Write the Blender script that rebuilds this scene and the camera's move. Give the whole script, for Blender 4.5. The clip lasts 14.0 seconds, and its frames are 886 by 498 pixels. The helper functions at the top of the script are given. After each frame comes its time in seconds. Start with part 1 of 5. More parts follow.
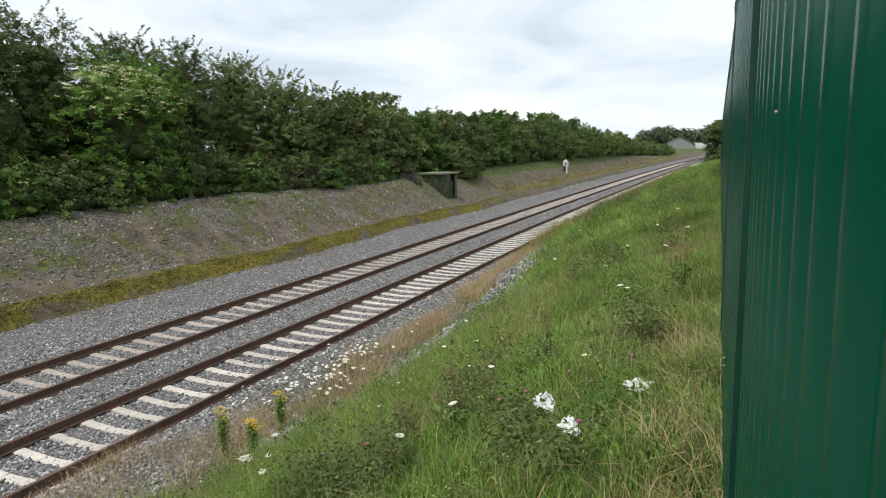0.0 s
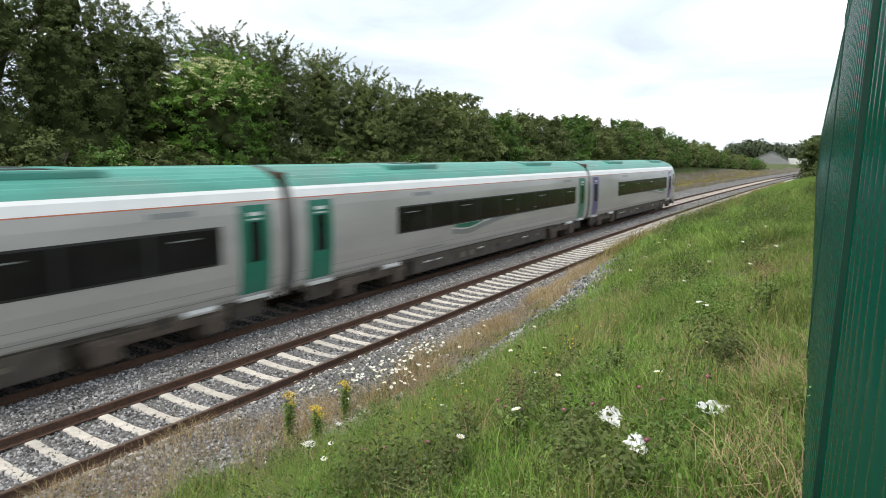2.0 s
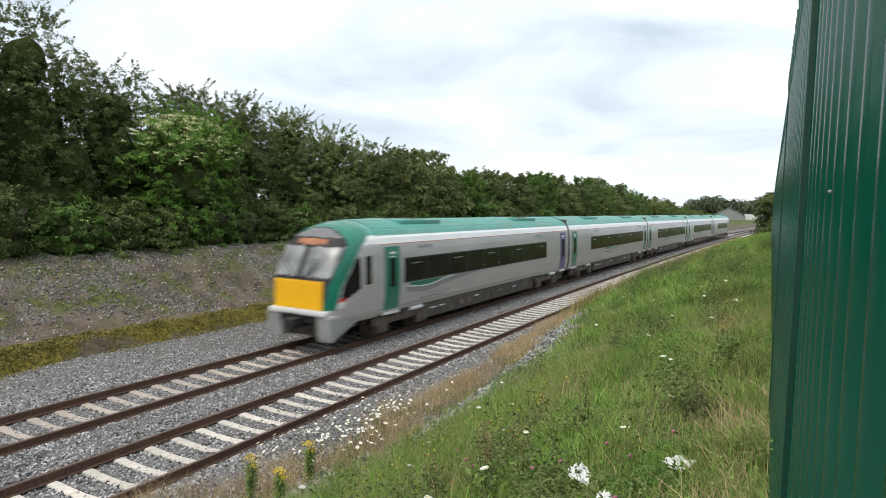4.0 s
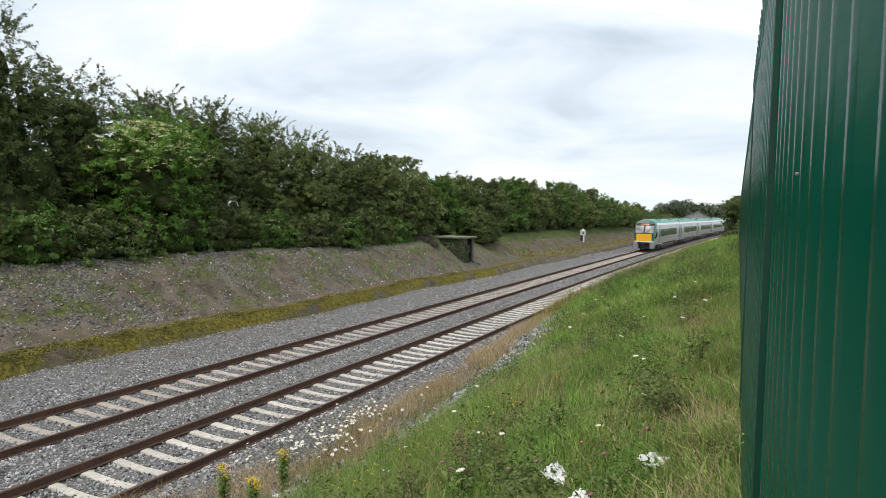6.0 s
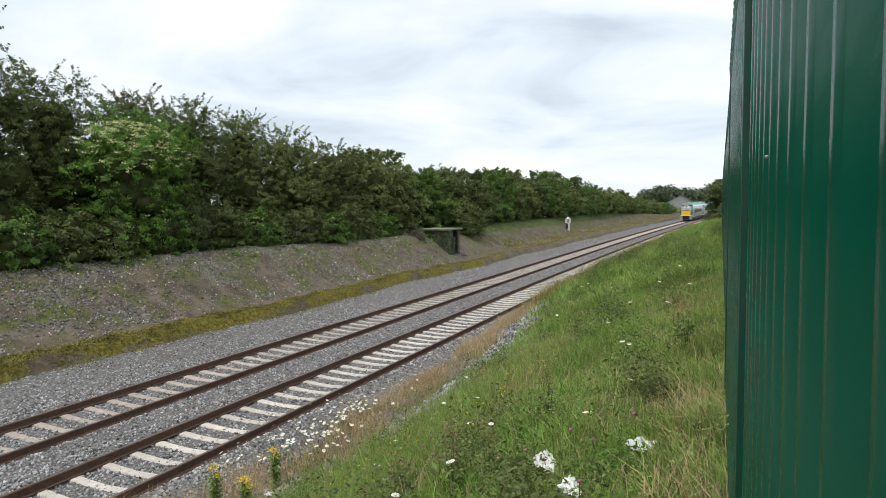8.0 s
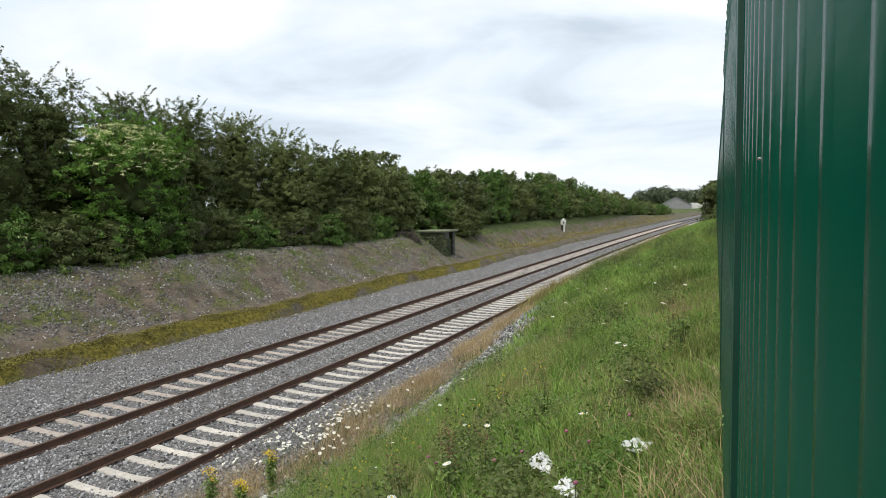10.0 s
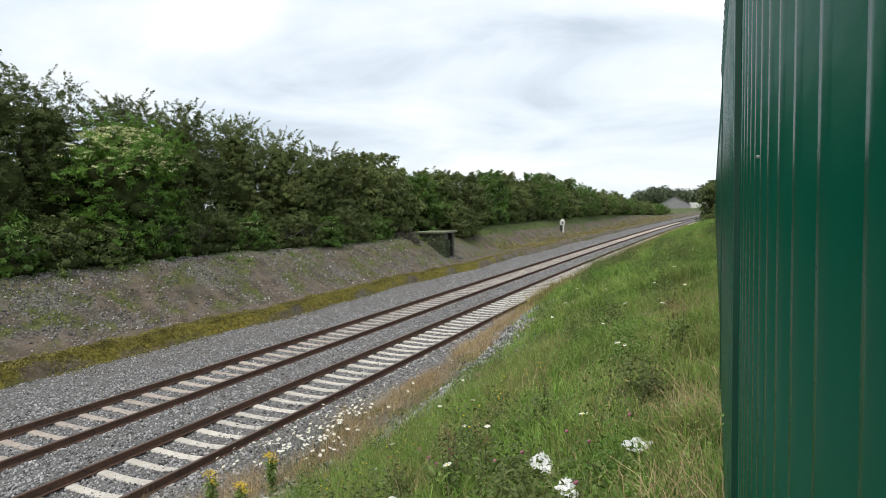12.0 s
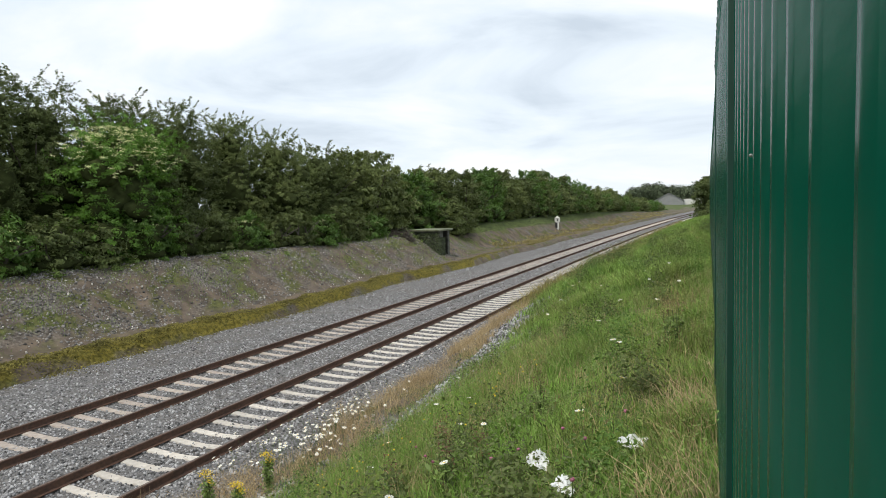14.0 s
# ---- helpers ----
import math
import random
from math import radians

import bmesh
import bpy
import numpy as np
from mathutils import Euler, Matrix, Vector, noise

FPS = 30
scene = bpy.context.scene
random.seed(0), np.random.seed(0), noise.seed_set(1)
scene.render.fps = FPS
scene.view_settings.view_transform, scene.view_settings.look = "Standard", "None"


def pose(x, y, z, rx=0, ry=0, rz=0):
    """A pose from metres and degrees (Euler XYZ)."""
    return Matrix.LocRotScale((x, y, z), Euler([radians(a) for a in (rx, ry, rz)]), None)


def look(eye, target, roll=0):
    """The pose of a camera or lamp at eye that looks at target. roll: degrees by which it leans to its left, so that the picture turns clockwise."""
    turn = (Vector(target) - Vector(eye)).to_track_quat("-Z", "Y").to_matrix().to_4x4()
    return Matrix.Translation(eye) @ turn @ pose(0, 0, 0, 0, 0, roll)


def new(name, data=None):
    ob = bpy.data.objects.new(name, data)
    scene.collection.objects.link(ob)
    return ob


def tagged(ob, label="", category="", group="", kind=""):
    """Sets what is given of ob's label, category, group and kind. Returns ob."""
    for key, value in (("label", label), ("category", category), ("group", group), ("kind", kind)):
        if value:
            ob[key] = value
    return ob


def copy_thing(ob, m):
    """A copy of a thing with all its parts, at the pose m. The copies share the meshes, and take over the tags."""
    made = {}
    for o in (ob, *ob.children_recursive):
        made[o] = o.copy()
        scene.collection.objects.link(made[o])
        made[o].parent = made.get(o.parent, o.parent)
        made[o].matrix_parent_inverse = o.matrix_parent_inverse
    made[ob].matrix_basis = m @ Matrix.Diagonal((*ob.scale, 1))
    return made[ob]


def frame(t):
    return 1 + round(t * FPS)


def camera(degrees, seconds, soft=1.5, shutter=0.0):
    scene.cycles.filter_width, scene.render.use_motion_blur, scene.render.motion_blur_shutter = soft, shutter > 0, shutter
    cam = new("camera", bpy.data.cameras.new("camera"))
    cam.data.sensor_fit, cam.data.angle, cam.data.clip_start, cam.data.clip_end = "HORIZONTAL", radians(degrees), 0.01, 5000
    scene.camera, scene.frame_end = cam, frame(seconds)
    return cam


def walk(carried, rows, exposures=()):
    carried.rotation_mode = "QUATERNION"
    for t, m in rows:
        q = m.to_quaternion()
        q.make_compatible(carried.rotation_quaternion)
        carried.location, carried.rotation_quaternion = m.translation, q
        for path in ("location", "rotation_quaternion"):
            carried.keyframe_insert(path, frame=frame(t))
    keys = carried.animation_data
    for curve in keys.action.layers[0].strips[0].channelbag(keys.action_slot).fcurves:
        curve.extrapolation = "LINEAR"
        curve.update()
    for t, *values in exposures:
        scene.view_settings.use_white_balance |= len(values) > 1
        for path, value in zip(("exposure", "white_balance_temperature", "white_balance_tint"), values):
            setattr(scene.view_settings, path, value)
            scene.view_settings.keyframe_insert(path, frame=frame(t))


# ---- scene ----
cam = camera(68.6, 14.0, soft=0.85, shutter=0.3)
PATH = [
    (0, pose(8.891, -0.030, 4.597, 81.012, 1.213, 23.794)),
    (0.5, pose(8.881, -0.032, 4.590, 81.360, 0.323, 26.150)),
    (1, pose(8.876, -0.006, 4.580, 81.196, 0.282, 28.017)),
    (1.5, pose(8.878, -0.000, 4.581, 81.203, -0.813, 29.329)),
    (2, pose(8.874, -0.006, 4.589, 81.123, -1.429, 30.643)),
    (2.5, pose(8.872, -0.015, 4.590, 81.575, -1.063, 31.751)),
    (3, pose(8.876, 0.003, 4.595, 81.924, -1.044, 32.124)),
    (3.5, pose(8.863, 0.031, 4.562, 82.730, -1.108, 32.116)),
    (4, pose(8.892, -0.029, 4.604, 86.050, -1.540, 27.769)),
    (6.5, pose(8.889, -0.015, 4.567, 86.625, -0.821, 25.130)),
    (7, pose(8.901, -0.008, 4.568, 86.330, -0.189, 24.743)),
    (7.5, pose(8.907, 0.000, 4.565, 86.052, 0.350, 24.360)),
    (8, pose(8.906, -0.001, 4.573, 85.944, 0.694, 24.090)),
    (10.5, pose(8.908, -0.003, 4.574, 86.124, 0.863, 23.650)),
    (11, pose(8.907, 0.006, 4.567, 86.155, 1.009, 23.677)),
    (11.5, pose(8.905, 0.008, 4.573, 86.140, 1.112, 23.684)),
    (12, pose(8.908, -0.003, 4.572, 86.195, 1.158, 23.609)),
    (12.5, pose(8.910, 0.000, 4.574, 86.176, 1.198, 23.542)),
    (13, pose(8.913, 0.004, 4.575, 86.109, 1.269, 23.474)),
    (13.5, pose(8.906, -0.001, 4.574, 86.042, 1.311, 23.324)),
    (14, pose(8.909, -0.004, 4.576, 85.991, 1.517, 23.163)),
]
walk(cam, PATH, exposures=[(0, 0.04), (0.5, 0.18), (2, 0.24), (3.5, 0.22), (4.1, 0.12), (6.5, 0.04), (14, 0.04)])

# ---------------------------------------------------------------- light
world = bpy.data.worlds.new("overcast_sky")
scene.world = world
world.use_nodes = True
wn, wl = world.node_tree.nodes, world.node_tree.links
wn.clear()
w_out = wn.new("ShaderNodeOutputWorld")
w_sky = wn.new("ShaderNodeTexSky")
w_sky.sky_type, w_sky.sun_disc = "NISHITA", False
w_sky.sun_elevation, w_sky.sun_rotation = radians(61), radians(188)
w_bg_sky = wn.new("ShaderNodeBackground")
w_bg_sky.inputs["Strength"].default_value = 0.08
wl.new(w_sky.outputs[0], w_bg_sky.inputs["Color"])
w_tc = wn.new("ShaderNodeTexCoord")
w_map = wn.new("ShaderNodeMapping")
w_map.inputs["Scale"].default_value = (1.0, 1.0, 3.4)
w_map.inputs["Location"].default_value = (0.3, 1.7, 0.0)
wl.new(w_tc.outputs["Generated"], w_map.inputs[0])
w_n1 = wn.new("ShaderNodeTexNoise")
w_n1.inputs["Scale"].default_value, w_n1.inputs["Detail"].default_value = 2.3, 9
w_n1.inputs["Roughness"].default_value, w_n1.inputs["Distortion"].default_value = 0.52, 0.5
wl.new(w_map.outputs[0], w_n1.inputs["Vector"])
w_ramp = wn.new("ShaderNodeValToRGB")
cr = w_ramp.color_ramp
cr.elements[0].position, cr.elements[0].color = 0.34, (0.58, 0.66, 0.75, 1)
cr.elements[1].position, cr.elements[1].color = 0.62, (0.97, 0.98, 0.98, 1)
e = cr.elements.new(0.47)
e.color = (0.77, 0.85, 0.93, 1)
wl.new(w_n1.outputs["Fac"], w_ramp.inputs[0])
w_bg_cloud = wn.new("ShaderNodeBackground")
w_bg_cloud.inputs["Strength"].default_value = 1.12
wl.new(w_ramp.outputs[0], w_bg_cloud.inputs["Color"])
w_add = wn.new("ShaderNodeMixShader")
w_add.inputs[0].default_value = 0.94
wl.new(w_bg_sky.outputs[0], w_add.inputs[1])
wl.new(w_bg_cloud.outputs[0], w_add.inputs[2])
wl.new(w_add.outputs[0], w_out.inputs["Surface"])

sun_data = bpy.data.lights.new("sun", "SUN")
sun_data.energy, sun_data.angle, sun_data.color = 2.3, radians(16), (1.0, 0.93, 0.80)
sun = new("sun", sun_data)
sun.matrix_world = look((-6, -34, 80), (0, 10, 0))


# ---------------------------------------------------------------- materials
def mat(name, base, dark=None, scale=8.0, rough=0.85, metal=0.0, bump=0.0, bump_scale=60.0, island=0.0, objrand=0.0,
        stain=None, stain_scale=1.2, stain_amount=0.4, spec=0.5, coat=0.0, stretch=(1, 1, 1), backlit=0.0):
    """A surface with grain at one scale, stains at another, relief, and a little variation from piece to piece."""
    m = bpy.data.materials.new(name)
    m.use_nodes = True
    n, l = m.node_tree.nodes, m.node_tree.links
    b = n["Principled BSDF"]
    b.inputs["Roughness"].default_value, b.inputs["Metallic"].default_value = rough, metal
    b.inputs["Specular IOR Level"].default_value = spec
    b.inputs["Coat Weight"].default_value = coat
    tc = n.new("ShaderNodeTexCoord")
    mp = n.new("ShaderNodeMapping")
    mp.inputs["Scale"].default_value = stretch
    l.new(tc.outputs["Object"], mp.inputs[0])
    dark = dark or tuple(c * 0.7 for c in base)
    t1 = n.new("ShaderNodeTexNoise")
    t1.inputs["Scale"].default_value, t1.inputs["Detail"].default_value = scale, 6
    l.new(mp.outputs[0], t1.inputs["Vector"])
    r1 = n.new("ShaderNodeValToRGB")
    r1.color_ramp.elements[0].position, r1.color_ramp.elements[0].color = 0.32, (*dark, 1)
    r1.color_ramp.elements[1].position, r1.color_ramp.elements[1].color = 0.68, (*base, 1)
    l.new(t1.outputs["Fac"], r1.inputs[0])
    col = r1.outputs[0]
    if stain:
        t2 = n.new("ShaderNodeTexNoise")
        t2.inputs["Scale"].default_value, t2.inputs["Detail"].default_value = stain_scale, 5
        l.new(mp.outputs[0], t2.inputs["Vector"])
        r2 = n.new("ShaderNodeMapRange")
        r2.inputs["From Min"].default_value, r2.inputs["From Max"].default_value = 0.45, 0.7
        r2.inputs["To Max"].default_value = stain_amount
        l.new(t2.outputs["Fac"], r2.inputs["Value"])
        mx = n.new("ShaderNodeMix")
        mx.data_type = "RGBA"
        l.new(r2.outputs[0], mx.inputs["Factor"])
        l.new(col, mx.inputs["A"])
        mx.inputs["B"].default_value = (*stain, 1)
        col = mx.outputs["Result"]
    if island or objrand:
        if island:
            src = n.new("ShaderNodeNewGeometry").outputs["Random Per Island"]
        else:
            src = n.new("ShaderNodeObjectInfo").outputs["Random"]
        mr = n.new("ShaderNodeMapRange")
        amt = island or objrand
        mr.inputs["To Min"].default_value, mr.inputs["To Max"].default_value = 1 - amt, 1 + amt
        l.new(src, mr.inputs["Value"])
        hs = n.new("ShaderNodeHueSaturation")
        l.new(mr.outputs[0], hs.inputs["Value"])
        l.new(col, hs.inputs["Color"])
        col = hs.outputs[0]
    l.new(col, b.inputs["Base Color"])
    if bump:
        t3 = n.new("ShaderNodeTexNoise")
        t3.inputs["Scale"].default_value, t3.inputs["Detail"].default_value = bump_scale, 4
        l.new(mp.outputs[0], t3.inputs["Vector"])
        bp = n.new("ShaderNodeBump")
        bp.inputs["Strength"].default_value, bp.inputs["Distance"].default_value = bump, 0.02
        l.new(t3.outputs["Fac"], bp.inputs["Height"])
        l.new(bp.outputs[0], b.inputs["Normal"])
    if backlit:
        tr = n.new("ShaderNodeBsdfTranslucent")
        l.new(col, tr.inputs["Color"])
        ms = n.new("ShaderNodeMixShader")
        ms.inputs[0].default_value = backlit
        l.new(b.outputs[0], ms.inputs[1])
        l.new(tr.outputs[0], ms.inputs[2])
        l.new(ms.outputs[0], n["Material Output"].inputs["Surface"])
    return m


def ground_mat():
    """Stony earth, grass and moss, mixed by the zone attribute of the ground sheet."""
    m = bpy.data.materials.new("trackside_ground")
    m.use_nodes = True
    n, l = m.node_tree.nodes, m.node_tree.links
    b = n["Principled BSDF"]
    b.inputs["Roughness"].default_value, b.inputs["Specular IOR Level"].default_value = 0.95, 0.2
    tc = n.new("ShaderNodeTexCoord")

    def noise_ramp(scale, c0, c1, p0=0.35, p1=0.65, detail=6):
        t = n.new("ShaderNodeTexNoise")
        t.inputs["Scale"].default_value, t.inputs["Detail"].default_value = scale, detail
        l.new(tc.outputs["Object"], t.inputs["Vector"])
        r = n.new("ShaderNodeValToRGB")
        r.color_ramp.elements[0].position, r.color_ramp.elements[0].color = p0, (*c0, 1)
        r.color_ramp.elements[1].position, r.color_ramp.elements[1].color = p1, (*c1, 1)
        l.new(t.outputs["Fac"], r.inputs[0])
        return r.outputs[0], t.outputs["Fac"]

    def mix(f, a, c):
        x = n.new("ShaderNodeMix")
        x.data_type = "RGBA"
        l.new(f, x.inputs["Factor"])
        l.new(a, x.inputs["A"])
        l.new(c, x.inputs["B"])
        return x.outputs["Result"]

    def step(v, lo, hi):
        r = n.new("ShaderNodeMapRange")
        r.inputs["From Min"].default_value, r.inputs["From Max"].default_value = lo, hi
        l.new(v, r.inputs["Value"])
        return r.outputs[0]

    stone, sf = noise_ramp(11, (0.055, 0.05, 0.046), (0.25, 0.23, 0.21), 0.38, 0.68)
    earth, _ = noise_ramp(1.6, (0.075, 0.062, 0.05), (0.165, 0.13, 0.10))
    big = n.new("ShaderNodeTexNoise")
    big.inputs["Scale"].default_value, big.inputs["Detail"].default_value = 0.55, 7
    l.new(tc.outputs["Object"], big.inputs["Vector"])
    soil = mix(step(big.outputs["Fac"], 0.36, 0.54), stone, earth)
    weed, wf = noise_ramp(5, (0.05, 0.06, 0.022), (0.13, 0.135, 0.05))
    patch = n.new("ShaderNodeTexNoise")
    patch.inputs["Scale"].default_value, patch.inputs["Detail"].default_value = 0.9, 9
    l.new(tc.outputs["Object"], patch.inputs["Vector"])
    soil = mix(step(patch.outputs["Fac"], 0.49, 0.60), soil, weed)
    grass, gf = noise_ramp(3.0, (0.04, 0.055, 0.018), (0.11, 0.14, 0.045))
    moss, mf = noise_ramp(7.0, (0.07, 0.065, 0.012), (0.24, 0.20, 0.04))
    at = n.new("ShaderNodeAttribute")
    at.attribute_name = "zone"
    sp = n.new("ShaderNodeSeparateColor")
    l.new(at.outputs["Color"], sp.inputs[0])

    def rough_edge(v):
        a = n.new("ShaderNodeMath")
        a.operation = "MULTIPLY_ADD"
        a.inputs[1].default_value = 0.9
        l.new(patch.outputs["Fac"], a.inputs[0])
        l.new(v, a.inputs[2])
        return step(a.outputs[0], 0.82, 1.02)
    col = mix(rough_edge(sp.outputs["Green"]), soil, grass)
    col = mix(rough_edge(sp.outputs["Blue"]), col, moss)
    col = mix(sp.outputs["Red"], col, earth)
    l.new(col, b.inputs["Base Color"])
    bp = n.new("ShaderNodeBump")
    bp.inputs["Strength"].default_value, bp.inputs["Distance"].default_value = 0.9, 0.05
    l.new(sf, bp.inputs["Height"])
    l.new(bp.outputs[0], b.inputs["Normal"])
    return m


M_GROUND = ground_mat()
M_BALLAST = mat("ballast_bed_stone", (0.22, 0.218, 0.22), (0.045, 0.043, 0.043), 20, 0.9, bump=1.0, bump_scale=30, stain=(0.10, 0.08, 0.065), stain_scale=0.7)
M_STONE = mat("ballast_stone", (0.31, 0.31, 0.318), (0.17, 0.17, 0.175), 4, 0.8, island=0.85)
M_BANKSTONE = mat("dusty_bank_stone", (0.24, 0.228, 0.218), (0.10, 0.094, 0.09), 4, 0.9, island=0.6)
M_PALESTONE = mat("pale_stone", (0.62, 0.60, 0.56), (0.4, 0.38, 0.35), 6, 0.85, island=0.3)
M_RUST = mat("rusty_rail_steel", (0.135, 0.073, 0.05), (0.07, 0.043, 0.034), 14, 0.75, 0.2, bump=0.3, bump_scale=90, stain=(0.16, 0.085, 0.05), stain_scale=3)
M_RUNNING = mat("worn_rail_head", (0.20, 0.15, 0.125), (0.13, 0.09, 0.075), 9, 0.45, 0.5, stretch=(6, 0.4, 6))
M_CONC_NEAR = mat("bleached_concrete", (0.66, 0.63, 0.58), (0.46, 0.43, 0.39), 7, 0.9, bump=0.3, bump_scale=70, objrand=0.12, stain=(0.40, 0.33, 0.27), stain_scale=2.5)
M_CONC_FAR = mat("dusty_concrete", (0.50, 0.445, 0.395), (0.35, 0.30, 0.265), 7, 0.9, bump=0.3, bump_scale=70, objrand=0.12, stain=(0.24, 0.19, 0.16), stain_scale=2.5)
M_FENCE = mat("green_fence_paint", (0.001, 0.095, 0.056), (0.0008, 0.08, 0.047), 3, 0.24, 0.0, bump=0.04, bump_scale=25, stain=(0.012, 0.085, 0.058), stain_scale=5, stain_amount=0.25, spec=0.2)
M_FENCE_DARK = mat("dark_green_fence_paint", (0.008, 0.06, 0.04), None, 3, 0.45)
M_SCRATCH = mat("bright_scratch", (0.5, 0.5, 0.48), None, 30, 0.45, 0.8)
M_SILVER = mat("silver_grey_coach_paint", (0.45, 0.443, 0.432), (0.41, 0.403, 0.394), 1.5, 0.33, 0.1, stain=(0.30, 0.29, 0.27), stain_scale=0.9, stain_amount=0.35, coat=0.3, stretch=(1, 0.3, 1))
M_WHITE = mat("white_coach_paint", (0.80, 0.82, 0.83), (0.74, 0.76, 0.77), 2, 0.3, coat=0.3)
M_TEAL = mat("teal_green_roof_paint", (0.085, 0.33, 0.275), (0.06, 0.27, 0.22), 2.0, 0.42, stain=(0.14, 0.25, 0.22), stain_scale=0.8, stain_amount=0.7, stretch=(1, 0.4, 1))
M_GREEN = mat("green_door_paint", (0.004, 0.17, 0.11), (0.004, 0.15, 0.10), 2, 0.32, coat=0.3)
M_PURPLE = mat("violet_door_paint", (0.06, 0.045, 0.22), (0.05, 0.04, 0.18), 2, 0.32, coat=0.3)
M_ORANGE = mat("orange_line_paint", (0.50, 0.14, 0.05), None, 2, 0.4)
M_YELLOW = mat("yellow_front_paint", (0.90, 0.48, 0.01), (0.85, 0.43, 0.01), 2, 0.35, coat=0.2)
M_WAVE = mat("mid_grey_wave_paint", (0.24, 0.25, 0.255), (0.22, 0.23, 0.235), 2, 0.35)
M_GLASS = mat("dark_tinted_glass", (0.018, 0.017, 0.018), (0.010, 0.009, 0.010), 1, 0.10, spec=0.2)
# the windscreen's reflections are painted as a patchy pale grey base
M_SCREEN = mat("windscreen_painted_reflection", (0.36, 0.375, 0.39), (0.13, 0.135, 0.14), 1.3, 0.34, spec=0.5)
M_BROW = mat("dark_grey_brow_paint", (0.17, 0.172, 0.18), (0.14, 0.142, 0.15), 2, 0.4)
M_IVY = mat("dark_ivy_leaf", (0.075, 0.10, 0.035), (0.04, 0.055, 0.02), 2, 0.5, island=0.4)
M_BELLOWS = mat("rust_brown_bellows", (0.11, 0.075, 0.058), (0.06, 0.042, 0.034), 6, 0.85)
M_UNDER = mat("brake_dust_underframe", (0.09, 0.078, 0.068), (0.058, 0.05, 0.044), 3, 0.85, stain=(0.15, 0.12, 0.095), stain_scale=1.5)
M_BOGIE = mat("grimy_bogie_steel", (0.135, 0.105, 0.085), (0.075, 0.06, 0.05), 5, 0.8, 0.2)
M_BLACK = mat("black_rubber", (0.018, 0.018, 0.018), None, 5, 0.7)
M_GREY = mat("grey_valance_paint", (0.34, 0.345, 0.35), (0.29, 0.295, 0.30), 3, 0.4, stain=(0.2, 0.18, 0.16), stain_scale=2)
M_LAMP = mat("headlamp_lens", (0.75, 0.76, 0.75), None, 3, 0.15)
M_RED = mat("red_tail_lens", (0.55, 0.03, 0.03), None, 3, 0.2)
M_LEAF_A = mat("hawthorn_leaf", (0.13, 0.165, 0.052), (0.078, 0.105, 0.032), 1.2, 0.6, island=0.2, spec=0.3, backlit=0.25)
M_LEAF_B = mat("elder_leaf", (0.115, 0.215, 0.04), (0.068, 0.13, 0.025), 1.2, 0.55, island=0.2, spec=0.3, backlit=0.28)
M_ELDER = mat("bright_elder_leaf", (0.16, 0.31, 0.045), (0.095, 0.19, 0.028), 1.2, 0.5, island=0.25, spec=0.35, backlit=0.3)
M_LEAF_C = mat("olive_thorn_leaf", (0.19, 0.235, 0.075), (0.11, 0.14, 0.044), 1.2, 0.6, island=0.2, spec=0.3, backlit=0.25)
M_LEAF_FAR = mat("far_leaf", (0.09, 0.115, 0.065), (0.06, 0.08, 0.045), 0.6, 0.8, island=0.35, spec=0.2)
# dark green of the crown cores, with the shade inside the crown put in
M_CORE = mat("painted_crown_shade", (0.062, 0.078, 0.026), (0.025, 0.032, 0.011), 3, 0.95, bump=1.0, bump_scale=8, spec=0.1)
M_BARK = mat("thorn_bark", (0.10, 0.085, 0.07), (0.05, 0.042, 0.035), 10, 0.9, bump=0.6, bump_scale=25)
M_BLOSSOM = mat("cream_blossom", (0.76, 0.77, 0.42), (0.6, 0.62, 0.28), 3, 0.8, island=0.2)
M_GRASS = mat("fresh_grass", (0.25, 0.40, 0.085), (0.14, 0.25, 0.045), 0.9, 0.6, island=0.55, spec=0.3, backlit=0.35, stain=(0.33, 0.30, 0.12), stain_scale=0.8, stain_amount=0.45)
M_DRY = mat("dry_straw_grass", (0.52, 0.42, 0.25), (0.36, 0.26, 0.14), 1.5, 0.7, island=0.4, spec=0.2, backlit=0.2)
M_DRY2 = mat("rough_yellowing_grass", (0.36, 0.31, 0.13), (0.24, 0.21, 0.085), 0.5, 0.7, island=0.4, spec=0.2, backlit=0.3)
M_WEED = mat("broadleaf_weed", (0.235, 0.325, 0.09), (0.15, 0.225, 0.062), 2, 0.6, island=0.4, spec=0.3, backlit=0.3)
M_MOSS = mat("yellow_green_moss", (0.20, 0.175, 0.05), (0.085, 0.08, 0.026), 1.1, 0.9, island=0.6, spec=0.1)
M_PETAL = mat("white_petal", (0.85, 0.85, 0.80), (0.75, 0.75, 0.70), 20, 0.7)
M_POLLEN = mat("yellow_flower", (0.75, 0.55, 0.03), (0.55, 0.40, 0.02), 20, 0.7, island=0.25)
M_CLOVER = mat("pink_flower", (0.45, 0.16, 0.24), (0.30, 0.10, 0.15), 20, 0.8)
M_DOCK = mat("red_brown_seed_spike", (0.20, 0.085, 0.05), (0.11, 0.05, 0.035), 20, 0.8, island=0.3)
M_STEM = mat("flower_stem", (0.10, 0.15, 0.04), (0.06, 0.10, 0.03), 8, 0.7)
M_PLASTIC = mat("white_plastic_film", (0.85, 0.86, 0.86), (0.72, 0.74, 0.75), 12, 0.35, bump=0.3, bump_scale=40)
